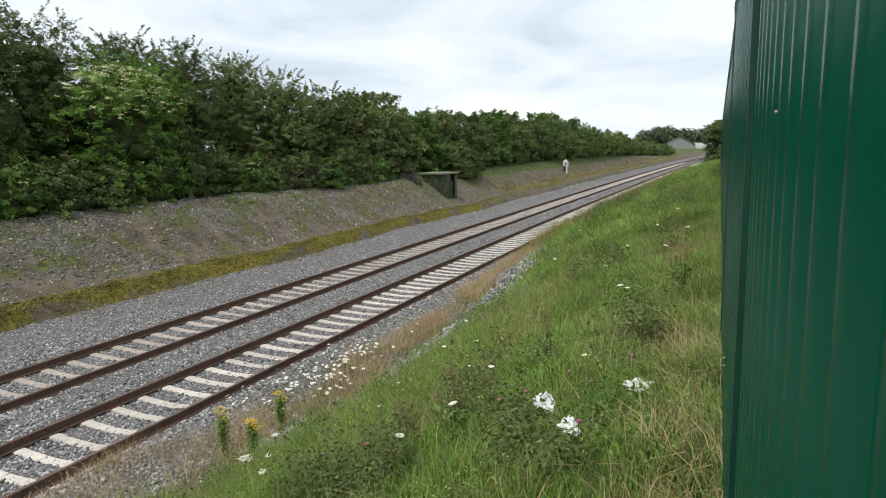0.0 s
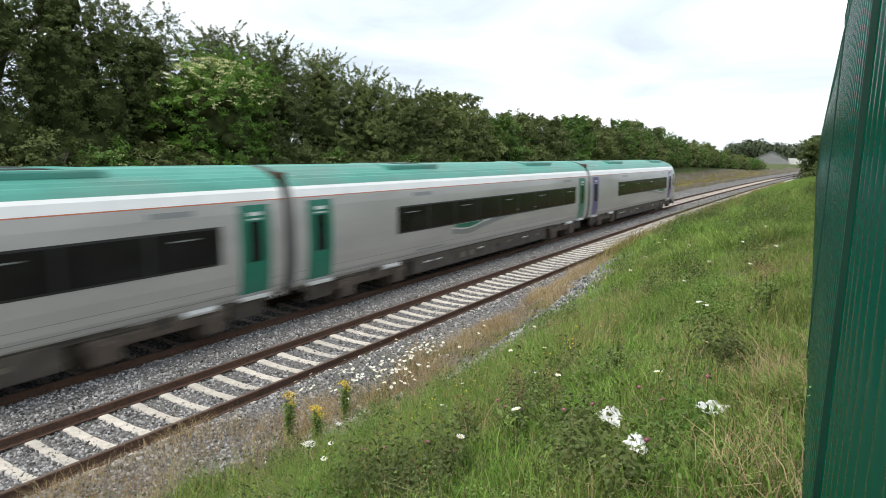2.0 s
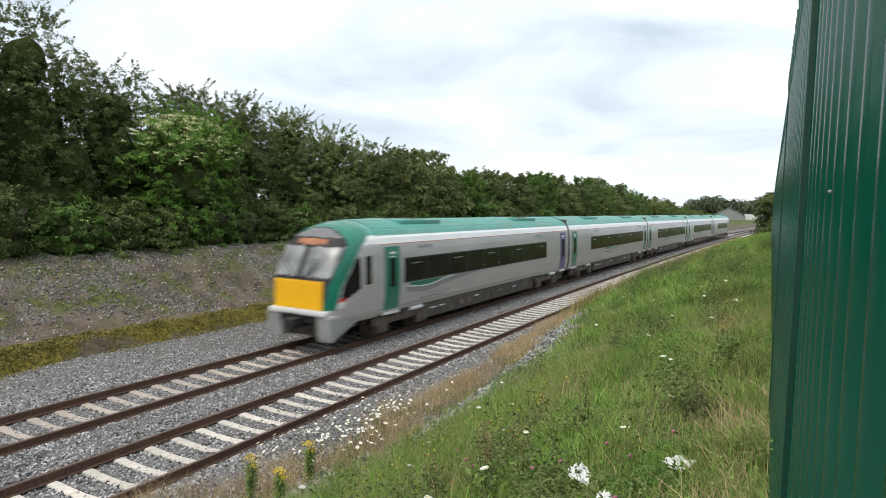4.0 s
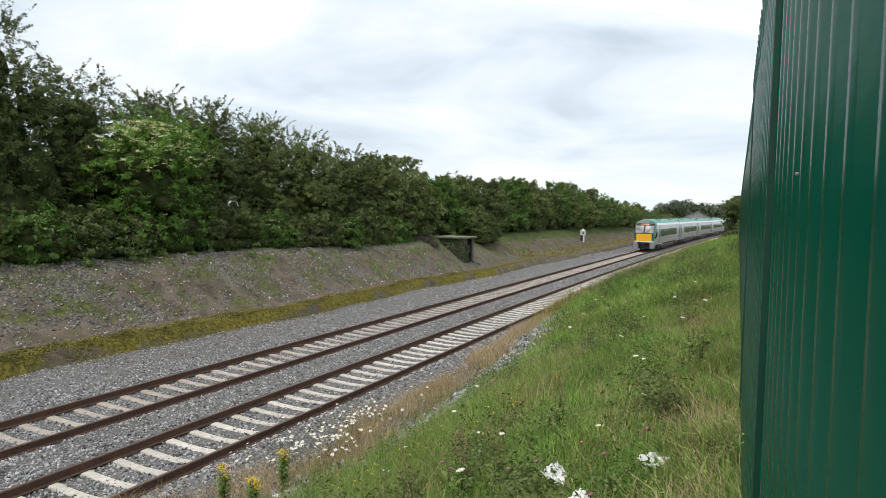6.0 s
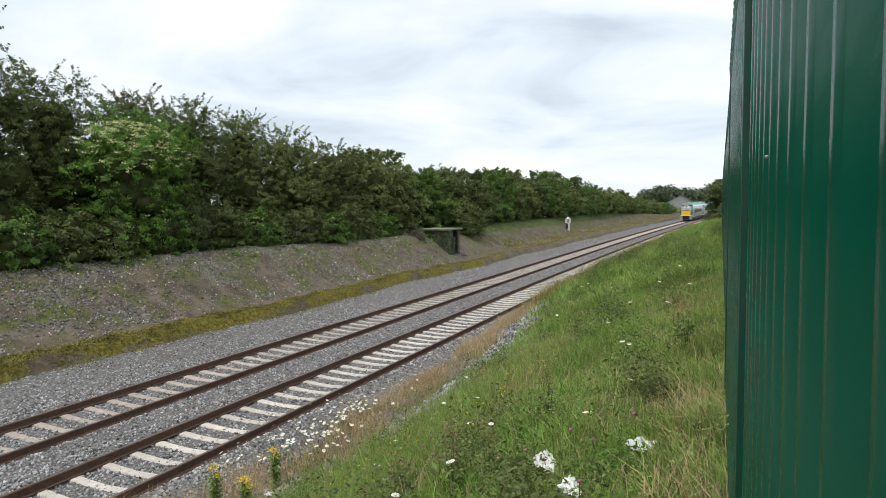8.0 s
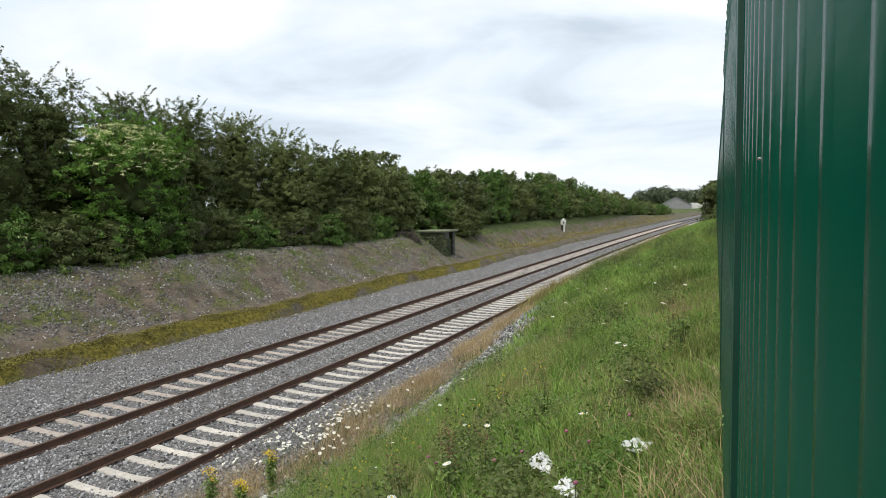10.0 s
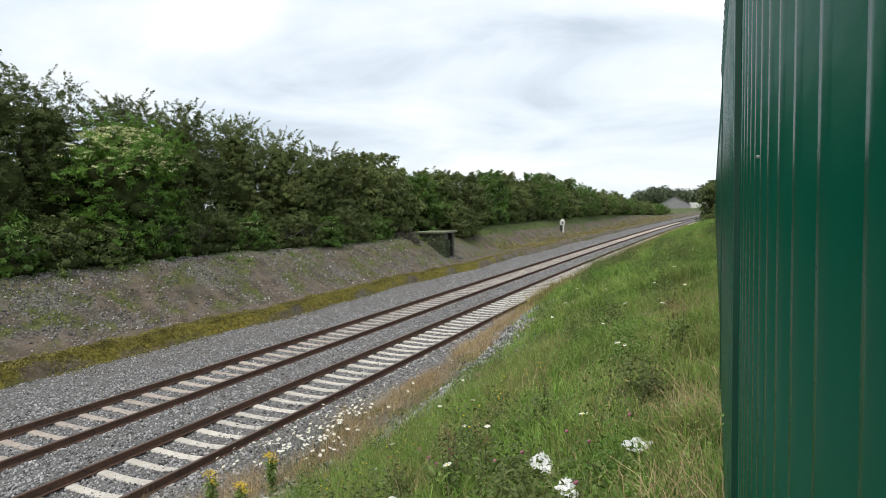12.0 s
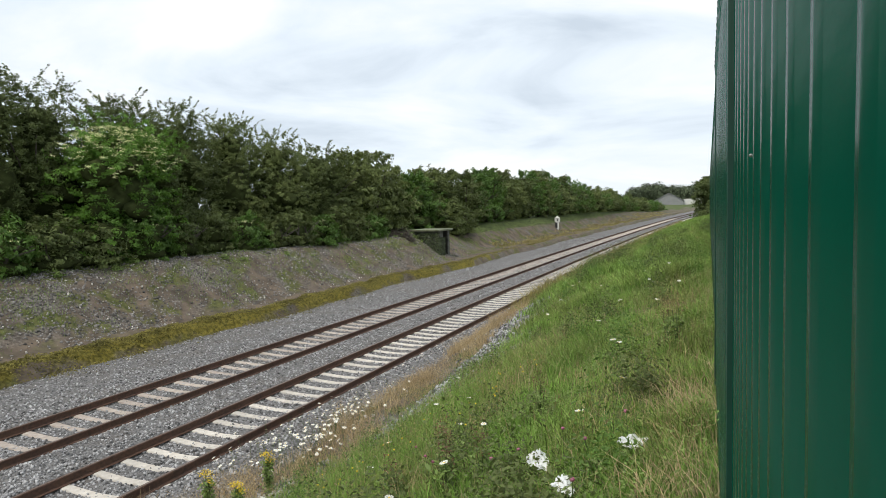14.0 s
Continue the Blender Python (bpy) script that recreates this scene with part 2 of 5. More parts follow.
M_HUT = mat("weathered_hut_concrete", (0.13, 0.13, 0.115), (0.06, 0.062, 0.054), 5, 0.95, bump=0.5, bump_scale=25, stain=(0.05, 0.07, 0.03), stain_scale=2)
M_HUT_ROOF = mat("mossy_slab", (0.20, 0.21, 0.15), (0.11, 0.13, 0.07), 5, 0.95, bump=0.5, bump_scale=25)
M_POSTWHITE = mat("white_post_paint", (0.75, 0.74, 0.71), (0.6, 0.59, 0.56), 6, 0.6)
M_POSTBLACK = mat("black_post_paint", (0.02, 0.02, 0.02), None, 6, 0.6)
M_SHED = mat("pale_grey_cladding", (0.27, 0.275, 0.28), (0.22, 0.225, 0.23), 0.6, 0.6)
M_SHED_WALL = mat("white_render", (0.68, 0.68, 0.66), (0.58, 0.58, 0.56), 0.6, 0.8)


# ---------------------------------------------------------------- mesh helpers
def mesh_of(name, verts, faces, material, smooth=False):
    me = bpy.data.meshes.new(name)
    me.from_pydata([tuple(map(float, v)) for v in verts], [], faces)
    me.materials.append(material)
    if smooth:
        me.polygons.foreach_set("use_smooth", [True] * len(me.polygons))
    me.update()
    return me


def fast_mesh(name, verts, per_face, material):
    """Many small separate faces: verts is (n, per_face, 3)."""
    v = np.asarray(verts, dtype=np.float32)
    n = len(v)
    me = bpy.data.meshes.new(name)
    me.vertices.add(n * per_face)
    me.vertices.foreach_set("co", v.reshape(-1))
    me.loops.add(n * per_face)
    me.loops.foreach_set("vertex_index", np.arange(n * per_face, dtype=np.int32))
    me.polygons.add(n)
    me.polygons.foreach_set("loop_start", np.arange(0, n * per_face, per_face, dtype=np.int32))
    me.polygons.foreach_set("loop_total", np.full(n, per_face, dtype=np.int32))
    me.materials.append(material)
    me.update(calc_edges=True)
    me.validate()
    return me


def put(name, me, parent=None, label="", m=None):
    ob = new(name, me)
    if parent is not None:
        ob.parent = parent
    if m is not None:
        ob.matrix_basis = m
    if label:
        tagged(ob, label)
    return ob


def part(name, bm, material, parent, label="", smooth=False):
    me = bpy.data.meshes.new(name)
    bm.to_mesh(me)
    bm.free()
    me.materials.append(material)
    if smooth:
        me.polygons.foreach_set("use_smooth", [True] * len(me.polygons))
    return put(name, me, parent, label)


def box_bm(x0, x1, y0, y1, z0, z1, bevel=0.0, bm=None):
    bm = bm or bmesh.new()
    r = bmesh.ops.create_cube(bm, size=1.0, matrix=Matrix.Translation(((x0 + x1) / 2, (y0 + y1) / 2, (z0 + z1) / 2)) @ Matrix.Diagonal((x1 - x0, y1 - y0, z1 - z0, 1)))
    if bevel:
        es = {e for v in r["verts"] for e in v.link_edges}
        bmesh.ops.bevel(bm, geom=list(es), offset=bevel, segments=2, affect="EDGES", profile=0.6)
    return bm


def rod_bm(p0, p1, r0, r1=None, seg=8, bm=None):
    bm = bm or bmesh.new()
    p0, p1 = Vector(p0), Vector(p1)
    d = p1 - p0
    m = Matrix.Translation((p0 + p1) / 2) @ d.to_track_quat("Z", "Y").to_matrix().to_4x4()
    bmesh.ops.create_cone(bm, cap_ends=True, segments=seg, radius1=r0, radius2=r0 if r1 is None else r1, depth=d.length, matrix=m)
    return bm


def smooth01(a, b, v):
    t = np.clip((np.asarray(v, float) - a) / (b - a), 0, 1)
    return t * t * (3 - 2 * t)


# ---------------------------------------------------------------- the lie of the land
BEND = 1.594e-4      # the line bends gently away to the right


def bend(y):
    return BEND * np.maximum(y, 0) ** 2


def heading(y):
    return -math.degrees(math.atan(2 * BEND * max(y, 0)))


FAR_TRACK, NEAR_TRACK = -4.282, -0.835


def ridge(y):
    """Centre of the mossy ridge between the ballast and the bank."""
    return -9.8 + 0.3 * smooth01(28, 50, y) + 0.22 * np.sin(np.asarray(y, float) * 0.31) + 0.12 * np.sin(np.asarray(y, float) * 0.83 + 1)


def bank_top(y):
    return 2.3 - 0.25 * smooth01(25, 40, y) + 0.15 * smooth01(45, 65, y) - 1.5 * smooth01(120, 205, y)


def lumps(x, y, s, seed=0.0):
    x, y = np.asarray(x, float), np.asarray(y, float)
    return (np.sin(x * s + 1.3 * np.sin(y * s * 0.7 + seed)) + np.sin(y * s * 1.13 + 1.7 * np.sin(x * s * 0.9 + 2 + seed)) + 0.5 * np.sin((x + y) * s * 2.3 + seed)) / 2.5


def veg_edge(y):
    """Where the grass of the near bank begins, measured from the near rail."""
    return np.interp(y, [0, 5.5, 7, 8.5, 10, 12, 15, 18, 21, 25, 32, 45], [1.5, 1.9, 2.7, 3.5, 3.95, 4.2, 4.3, 4.2, 3.5, 2.6, 1.9, 1.4]) + 0.25 * np.sin(np.asarray(y) * 1.9) + 0.15 * np.sin(np.asarray(y) * 4.3)


def ground_z(x, y):
    x, y = np.asarray(x, float), np.asarray(y, float)
    u = x - bend(np.minimum(y, 400))
    w = smooth01(7, 24, y)
    near = np.interp(u, [-6, 0.6, 1.4, 2.7, 4.9, 6.6, 8.9, 10.5, 40], [-0.5, -0.5, -0.27, -0.05, 1.15, 2.05, 3.02, 3.12, 3.2])
    far = np.interp(u, [-6, 0.5, 1.0, 1.8, 2.9, 4.9, 6.6, 8.9, 10.5, 40], [-0.5, -0.5, -0.15, 0.45, 1.1, 2.05, 2.6, 3.02, 3.12, 3.2])
    right = near * (1 - w) + far * w
    right = right * (1 - smooth01(60, 220, y)) + np.minimum(right, 0.6) * smooth01(60, 220, y)
    rd = ridge(y)
    top = bank_top(y)
    foot = -1.5 - 1.6 * smooth01(42, 66, y) * (1 - smooth01(110, 170, y))
    left = np.where(u > rd + 0.9, -0.5,
                    np.where(u > rd - 0.55, -0.5 + 0.7 * smooth01(0.9, 0.25, u - rd) - 0.18 * smooth01(-0.1, -0.55, u - rd),
                             0.02 + (top - 0.02) * smooth01(0, -4.2, u - rd - foot) ** 0.85))
    z = np.where(u > -6, right, left)
    amp = np.where((u > 2.2) | (u < rd - 1.2), 0.07, np.where(np.abs(u - rd) < 0.8, 0.05, 0.0))
    z = z + amp * lumps(x, y, 1.7) + amp * 0.6 * lumps(x, y, 4.1, 3)
    return np.where(np.abs(x) > 120, z * np.clip((400 - np.abs(x)) / 280, 0, 1), z)


def build_ground():
    xs = np.concatenate([[-2500, -900, -400, -200, -120, -80, -55, -40, -32, -27, -24], np.arange(-22, 11.01, 0.22), [12, 14, 18, 25, 40, 80, 150, 400, 900, 2500]])
    ys = np.concatenate([[-900, -300, -100, -40, -20, -10, -5, -2], np.arange(0, 32, 0.3), np.arange(32, 70, 0.9), np.arange(70, 200, 4), [220, 260, 320, 420, 600, 900, 1500, 3500]])
    X, Y = np.meshgrid(xs, ys)
    Z = ground_z(X, Y)
    nx, ny = len(xs), len(ys)
    idx = np.arange(nx * ny).reshape(ny, nx)
    f = np.stack([idx[:-1, :-1], idx[:-1, 1:], idx[1:, 1:], idx[1:, :-1]], -1).reshape(-1, 4)
    me = mesh_of("ground", np.stack([X, Y, Z], -1).reshape(-1, 3), f.tolist(), M_GROUND, True)
    u = X - bend(np.minimum(Y, 400))
    rd = ridge(Y)
    green = np.where(u > 1.4, smooth01(-0.2, 0.5, u - veg_edge(Y)), 0) + np.where(u < rd - 5, smooth01(-5.0, -6.0, u - rd), 0) + 0.35 * smooth01(60, 110, Y) * (u < rd)
    blue = np.where(np.abs(u - rd) < 1.1, 1 - np.abs(u - rd) / 1.1, 0) * (0.75 + 0.5 * lumps(X, Y, 0.9, 5)) * (1 - 0.75 * smooth01(38, 62, Y))
    trod = 0.75 * smooth01(-1.0, -1.25, u - rd) * smooth01(-2.3, -1.8, u - rd) * (u < -6)
    col = np.stack([trod, np.clip(green, 0, 1), np.clip(blue * 1.6, 0, 1), np.ones_like(u)], -1).reshape(-1, 4)
    a = me.color_attributes.new("zone", "FLOAT_COLOR", "POINT")
    a.data.foreach_set("color", col.astype(np.float32).reshape(-1))
    tagged(put("ground", me), "stony cutting side and grassy bank beside the railway", "ground", kind="structure")


def ballast_z(x, y):
    """The top of the ballast, over both tracks, from the mossy ridge to the near shoulder."""
    u = np.asarray(x, float) - bend(y)
    z = np.full(np.shape(u), -0.2)
    for c in (FAR_TRACK, NEAR_TRACK):
        d = np.abs(u - c)
        z = np.where(d < 1.75, np.interp(d, [0, 0.7, 0.95, 1.2, 1.5, 1.75], [-0.232, -0.212, -0.17, -0.10, -0.10, -0.17]), z)
    z = np.where(u < FAR_TRACK - 1.75, -0.17 - 0.05 * smooth01(-6, -9, u), z)
    z = np.where(u > NEAR_TRACK + 1.75, -0.17 - 0.14 * (u - NEAR_TRACK - 1.75), z)
    return z


def build_ballast():
    ys = np.concatenate([np.arange(-30, 0, 1.0), np.arange(0, 32, 0.25), np.arange(32, 80, 0.8), np.arange(80, 420, 4)])
    ss = np.linspace(0, 1, 70)
    rows, zs = [], []
    for y in ys:
        x0, x1 = ridge(y) + 0.15, 2.4 - 1.0 * smooth01(10, 26, y)
        u = x0 + (x1 - x0) * ss
        x = u + bend(y)
        z = ballast_z(x, y) + 0.012 * lumps(x * 3, y * 3, 3.0)
        z[0], z[-1] = -0.45, -0.5
        rows.append(np.stack([x, np.full_like(x, y), z], -1))
    v = np.concatenate(rows)
    nx, ny = len(ss), len(ys)
    idx = np.arange(nx * ny).reshape(ny, nx)
    f = np.stack([idx[:-1, :-1], idx[:-1, 1:], idx[1:, 1:], idx[1:, :-1]], -1).reshape(-1, 4)
    tagged(put("ballast_bed", mesh_of("ballast_bed", v, f.tolist(), M_BALLAST, True)), "grey crushed stone ballast bed under two tracks", "ballast", kind="structure")


def stones(name, pts, sizes, material, seed, label):
    """Loose angular stones, joined."""
    rng = np.random.default_rng(seed)
    base = np.array([(1, 0, 0), (-1, 0, 0), (0, 1, 0), (0, -1, 0), (0, 0, 1), (0, 0, -1)], float)
    tri = np.array([(0, 2, 4), (2, 1, 4), (1, 3, 4), (3, 0, 4), (2, 0, 5), (1, 2, 5), (3, 1, 5), (0, 3, 5)])
    n = len(pts)
    v = base[None] * rng.uniform(0.6, 1.25, (n, 6, 1)) * np.asarray(sizes)[:, None, None]
    a = rng.uniform(0, 6.28, (n, 3))
    for k, (i, j) in enumerate(((0, 1), (1, 2), (0, 2))):
        c, s = np.cos(a[:, k])[:, None], np.sin(a[:, k])[:, None]
        vi, vj = v[..., i].copy(), v[..., j].copy()
        v[..., i], v[..., j] = c * vi - s * vj, s * vi + c * vj
    v = v + np.asarray(pts)[:, None, :]
    me = bpy.data.meshes.new(name)
    me.vertices.add(n * 6)
    me.vertices.foreach_set("co", v.astype(np.float32).reshape(-1))
    fi = (tri[None] + np.arange(n)[:, None, None] * 6).reshape(-1).astype(np.int32)
    me.loops.add(len(fi))
    me.loops.foreach_set("vertex_index", fi)
    me.polygons.add(n * 8)
    me.polygons.foreach_set("loop_start", np.arange(0, n * 24, 3, dtype=np.int32))
    me.polygons.foreach_set("loop_total", np.full(n * 8, 3, dtype=np.int32))
    me.materials.append(material)
    me.update(calc_edges=True)
    return tagged(put(name, me), label, "stones", kind="stuff")


build_ground()
build_ballast()

rng = np.random.default_rng(5)
n = 95000
sy = 3.5 + 80 * rng.random(n) ** 2.3
sx = np.where(rng.random(n) < 0.4, rng.uniform(-6.8, 1.7, n), ridge(sy) + 0.5 + (1.5 - ridge(sy)) * rng.random(n))
sz = ballast_z(sx + bend(sy), sy) + rng.uniform(-0.012, 0.012, n)
stones("ballast_stones", np.stack([sx + bend(sy), sy, sz], -1), rng.uniform(0.018, 0.044, n), M_STONE, 1, "grey crushed ballast stones lying between the rails")
n = 26000
sy = 8 + 46 * rng.random(n) ** 1.5
sx = ridge(sy) - 1.7 - 4.3 * rng.random(n) ** 1.1
ok = 0.5 + 0.5 * lumps(sx, sy, 0.7, 21) + 0.3 * lumps(sx, sy, 2.9, 4) > 0.9 * rng.random(n) - 0.05
sx, sy = sx[ok], sy[ok]
n = len(sx)
stones("bank_stones", np.stack([sx + bend(sy), sy, ground_z(sx + bend(sy), sy)], -1), 0.02 + 0.06 * rng.random(n) ** 2, M_BANKSTONE, 2, "loose grey stones on the bare cutting side")
n = 900
sy = 4 + 40 * rng.random(n) ** 1.3
sx = np.where(rng.random(n) < 0.3, rng.uniform(0.35, 2.2, n), ridge(sy) - 1.6 - 3.8 * rng.random(n))
sz = np.where(sx > 0, np.maximum(ballast_z(sx + bend(sy), sy), ground_z(sx + bend(sy), sy)), ground_z(sx + bend(sy), sy))
stones("pale_stones", np.stack([sx + bend(sy), sy, sz + 0.015], -1), 0.02 + 0.045 * rng.random(n) ** 2, M_PALESTONE, 3, "scattered pale limestone lumps beside the track")
n = 15000
sy = 7.5 + 15 * rng.random(n) ** 1.5
sx = veg_edge(sy) - 1.5 + 2.1 * rng.random(n)
ok = 0.45 + 0.55 * lumps(sx, sy, 1.5, 3) + 0.35 * lumps(sx, sy, 4.2, 8) > 0.85 * rng.random(n) ** 0.5 + 0.5 * np.abs(sx - veg_edge(sy) + 0.4) - 0.55
sx, sy = sx[ok], sy[ok]
n = len(sx)
stones("bank_foot_stones", np.stack([sx + bend(sy), sy, np.maximum(ground_z(sx + bend(sy), sy), ballast_z(sx + bend(sy), sy)) + 0.015], -1), 0.018 + 0.06 * rng.random(n) ** 2, M_STONE, 4, "heap of grey stone at the foot of the grass bank")


# ---------------------------------------------------------------- the two tracks
def rail_mesh(name, off, y0, y1, section, material):
    ys = np.concatenate([np.arange(y0, 60, 1.5), np.arange(60, y1, 4)])
    v = []
    for y in ys:
        for (a, z) in section:
            v.append((off + bend(y) + a, y, z))
    k = len(section)
    f = []
    for i in range(len(ys) - 1):
        for j in range(k):
            f.append((i * k + j, i * k + (j + 1) % k, (i + 1) * k + (j + 1) % k, (i + 1) * k + j))
    return mesh_of(name, v, f, material)


RAIL = [(-0.07, -0.165), (-0.07, -0.152), (-0.012, -0.135), (-0.010, -0.045), (-0.035, -0.036), (-0.036, -0.010), (-0.028, -0.002),
        (0.028, -0.002), (0.036, -0.010), (0.035, -0.036), (0.010, -0.045), (0.012, -0.135), (0.07, -0.152), (0.07, -0.165)]
HEAD = [(-0.026, -0.003), (-0.026, 0.0), (0.026, 0.0), (0.026, -0.003)]


def sleeper_mesh(material):
    xs = [-1.30, -1.0, -0.72, -0.4, 0, 0.4, 0.72, 1.0, 1.30]
    top = [-0.162, -0.162, -0.166, -0.192, -0.208, -0.192, -0.166, -0.162, -0.162]
    v, f = [], []
    for x, z in zip(xs, top):
        v += [(x, -0.14, -0.36), (x, -0.092, z - 0.014), (x, -0.076, z), (x, 0.076, z), (x, 0.092, z - 0.014), (x, 0.14, -0.36)]
    for i in range(len(xs) - 1):
        for j in range(5):
            f.append((i * 6 + j, (i + 1) * 6 + j, (i + 1) * 6 + j + 1, i * 6 + j + 1))
    f += [tuple(range(6)), tuple(range(6 * len(xs) - 1, 6 * len(xs) - 7, -1))]
    return mesh_of("sleeper", v, f, material)


def build_track(centre, conc, label, first):
    track = tagged(put("railway_track", None), label, "railway track")
    for s in (-0.835, 0.835):
        r = put("rail", rail_mesh("rail", centre + s, -40, 420, RAIL, M_RUST), track, "rust-brown steel rail")
        put("running_surface", rail_mesh("running_surface", centre + s, -40, 420, HEAD, M_RUNNING), r, "worn top of the rail head")
    me = sleeper_mesh(conc)
    rg = random.Random(int(first * 100))
    k = 0
    while k < 250:
        y = first + 0.607 * k
        put("sleeper", me, track, m=pose(centre + float(bend(y)) + rg.uniform(-0.01, 0.01), y + rg.uniform(-0.012, 0.012), rg.uniform(-0.006, 0.004), 0, 0, heading(y) + rg.uniform(-0.6, 0.6)))
        k += 1


build_track(NEAR_TRACK, M_CONC_NEAR, "rusty railway track on bleached concrete sleepers", 7.49 - 6 * 0.607)
build_track(FAR_TRACK, M_CONC_FAR, "rusty railway track on dusty brown concrete sleepers", 7.3 - 6 * 0.607)


# ---------------------------------------------------------------- the train
SIDE = [(0.84, 1.28), (0.93, 1.335), (1.1, 1.375), (1.5, 1.415), (2.0, 1.42), (2.5, 1.405), (2.95, 1.37), (3.2, 1.335), (3.42, 1.275), (3.60, 1.16), (3.76, 0.95), (3.88, 0.66), (3.96, 0.34), (3.985, 0.0)]
SIDE_Z = [a for a, _ in SIDE]
SIDE_X = [b for _, b in SIDE]


def half_width(z):
    return float(np.interp(z, SIDE_Z, SIDE_X))


def sheet(y0, y1, zlo, zhi, off, side, ny=2, nz=6):
    """A panel that follows the side of the coach, between two edges given as numbers or as functions of y."""
    v, f = [], []
    for i in range(ny + 1):
        y = y0 + (y1 - y0) * i / ny
        a = zlo(y) if callable(zlo) else zlo
        b = zhi(y) if callable(zhi) else zhi
        for j in range(nz + 1):
            z = a + (b - a) * j / nz
            v.append((side * (half_width(z) + off), y, z))
    for i in range(ny):
        for j in range(nz):
            q = (i * (nz + 1) + j, (i + 1) * (nz + 1) + j, (i + 1) * (nz + 1) + j + 1, i * (nz + 1) + j + 1)
            f.append(q if side > 0 else q[::-1])
    return v, f


def panel(name, parent, material, y0, y1, zlo, zhi, off, side, ny=2, nz=6, label="", rim=True):
    """A curved panel with an edge that returns to the body."""
    v, f = sheet(y0, y1, zlo, zhi, off, side, ny, nz)
    bm = bmesh.new()
    vs = [bm.verts.new(p) for p in v]
    for q in f:
        bm.faces.new([vs[k] for k in q])
    if rim:
        edges = [e for e in bm.edges if e.is_boundary]
        r = bmesh.ops.extrude_edge_only(bm, edges=edges)
        bmesh.ops.translate(bm, vec=(-side * (off + 0.012), 0, 0), verts=[g for g in r["geom"] if isinstance(g, bmesh.types.BMVert)])
    return part(name, bm, material, parent, label, smooth=False)


def shell(name, parent, material, y0, y1, z0, z1, ribs=0, label="", ny=10):
    """A band of the coach body on both sides (or over the roof), from height z0 to z1."""
    pts = [(half_width(z), z) for z in [z0] + [z for z in SIDE_Z if z0 < z < z1] + [z1]]
    if ribs:
        arc = []
        for a in np.linspace(0, 1, ribs * 2 + 1):
            z = z0 + (z1 - z0) * (1 - (1 - a) ** 2)
            arc.append((half_width(z), z))
        pts = [(x, z + (0.03 if k % 2 and k > 1 else 0)) for k, (x, z) in enumerate(arc)]
    sides = (1, -1)
    v, f = [], []
    for s in sides:
        base = len(v)
        for i in range(ny + 1):
            y = y0 + (y1 - y0) * i / ny
            v += [(s * x, y, z) for x, z in pts]
        k = len(pts)
        for i in range(ny):
            for j in range(k - 1):
                q = (base + i * k + j, base + (i + 1) * k + j, base + (i + 1) * k + j + 1, base + i * k + j + 1)
                f.append(q if s > 0 else q[::-1])
    return put(name, mesh_of(name, v, f, material), parent, label)


def end_wall(name, parent, material, y):
    pts = [(x, z) for z, x in SIDE] + [(-x, z) for z, x in reversed(SIDE[:-1])]
    return put(name, mesh_of(name, [(x, y, z) for x, z in pts], [tuple(range(len(pts)))], material), parent)


def bogie(parent, y):
    b = part("bogie", box_bm(-1.05, 1.05, y - 1.55, y + 1.55, 0.42, 0.62, 0.04), M_BOGIE, parent, "grimy steel bogie frame")
    for s in (-1, 1):
        bm = box_bm(s * 1.22 - 0.08, s * 1.22 + 0.08, y - 1.75, y + 1.75, 0.48, 0.74, 0.05)
        box_bm(s * 1.16 - 0.12, s * 1.16 + 0.12, y - 0.5, y + 0.5, 0.55, 0.98, 0.05, bm)
        part("side_frame", bm, M_BOGIE, b)
        for d in (-1.3, 1.3):
            part("axle_box", box_bm(s * 1.24 - 0.13, s * 1.24 + 0.13, y + d - 0.32, y + d + 0.32, 0.22, 0.68, 0.06), M_BOGIE, b)
            bm = rod_bm((s * 0.87, y + d, 0.42), (s * 0.74, y + d, 0.42), 0.42, 0.45, 24)
            part("wheel", bm, M_BOGIE, b, "worn steel wheel")
        part("air_spring", rod_bm((s * 1.06, y, 0.62), (s * 1.06, y, 0.95), 0.26, 0.26, 16), M_BLACK, b)
        part("yaw_damper", rod_bm((s * 1.30, y + 0.5, 0.80), (s * 1.30, y + 1.35, 0.80), 0.075, 0.075, 8), M_PALEGREY, b, "pale grey damper")


M_HATCH = mat("dull_ochre_hatch", (0.20, 0.165, 0.12), (0.13, 0.11, 0.085), 5, 0.7)
M_DISPLAY = mat("amber_display_glass", (0.42, 0.17, 0.08), (0.28, 0.12, 0.06), 4, 0.15)
M_PALEGREY = mat("pale_grey_metal", (0.72, 0.73, 0.73), (0.62, 0.63, 0.63), 4, 0.35)


def door(parent, y0, y1, side, paint, label):
    d = panel("door", parent, paint, y0, y1, 0.98, 3.12, 0.014, side, 2, 12, label)
    panel("door_window", d, M_GLASS, y0 + 0.28, y1 - 0.28, 1.75, 2.72, 0.02, side, 1, 5, "narrow dark door window")
    panel("door_sign", d, M_WHITE, y0 + 0.30, y1 - 0.30, 2.86, 2.95, 0.02, side, 1, 1, "small white notice")
    panel("door_sign", d, M_WHITE, y0 + 0.30, y1 - 0.30, 2.76, 2.80, 0.021, side, 1, 1, "small white notice")
    part("step", box_bm(min(side * 1.2, side * 1.43), max(side * 1.2, side * 1.43), y0, y1, 0.82, 0.9, 0.01), M_PALEGREY, parent, "pale metal door step")


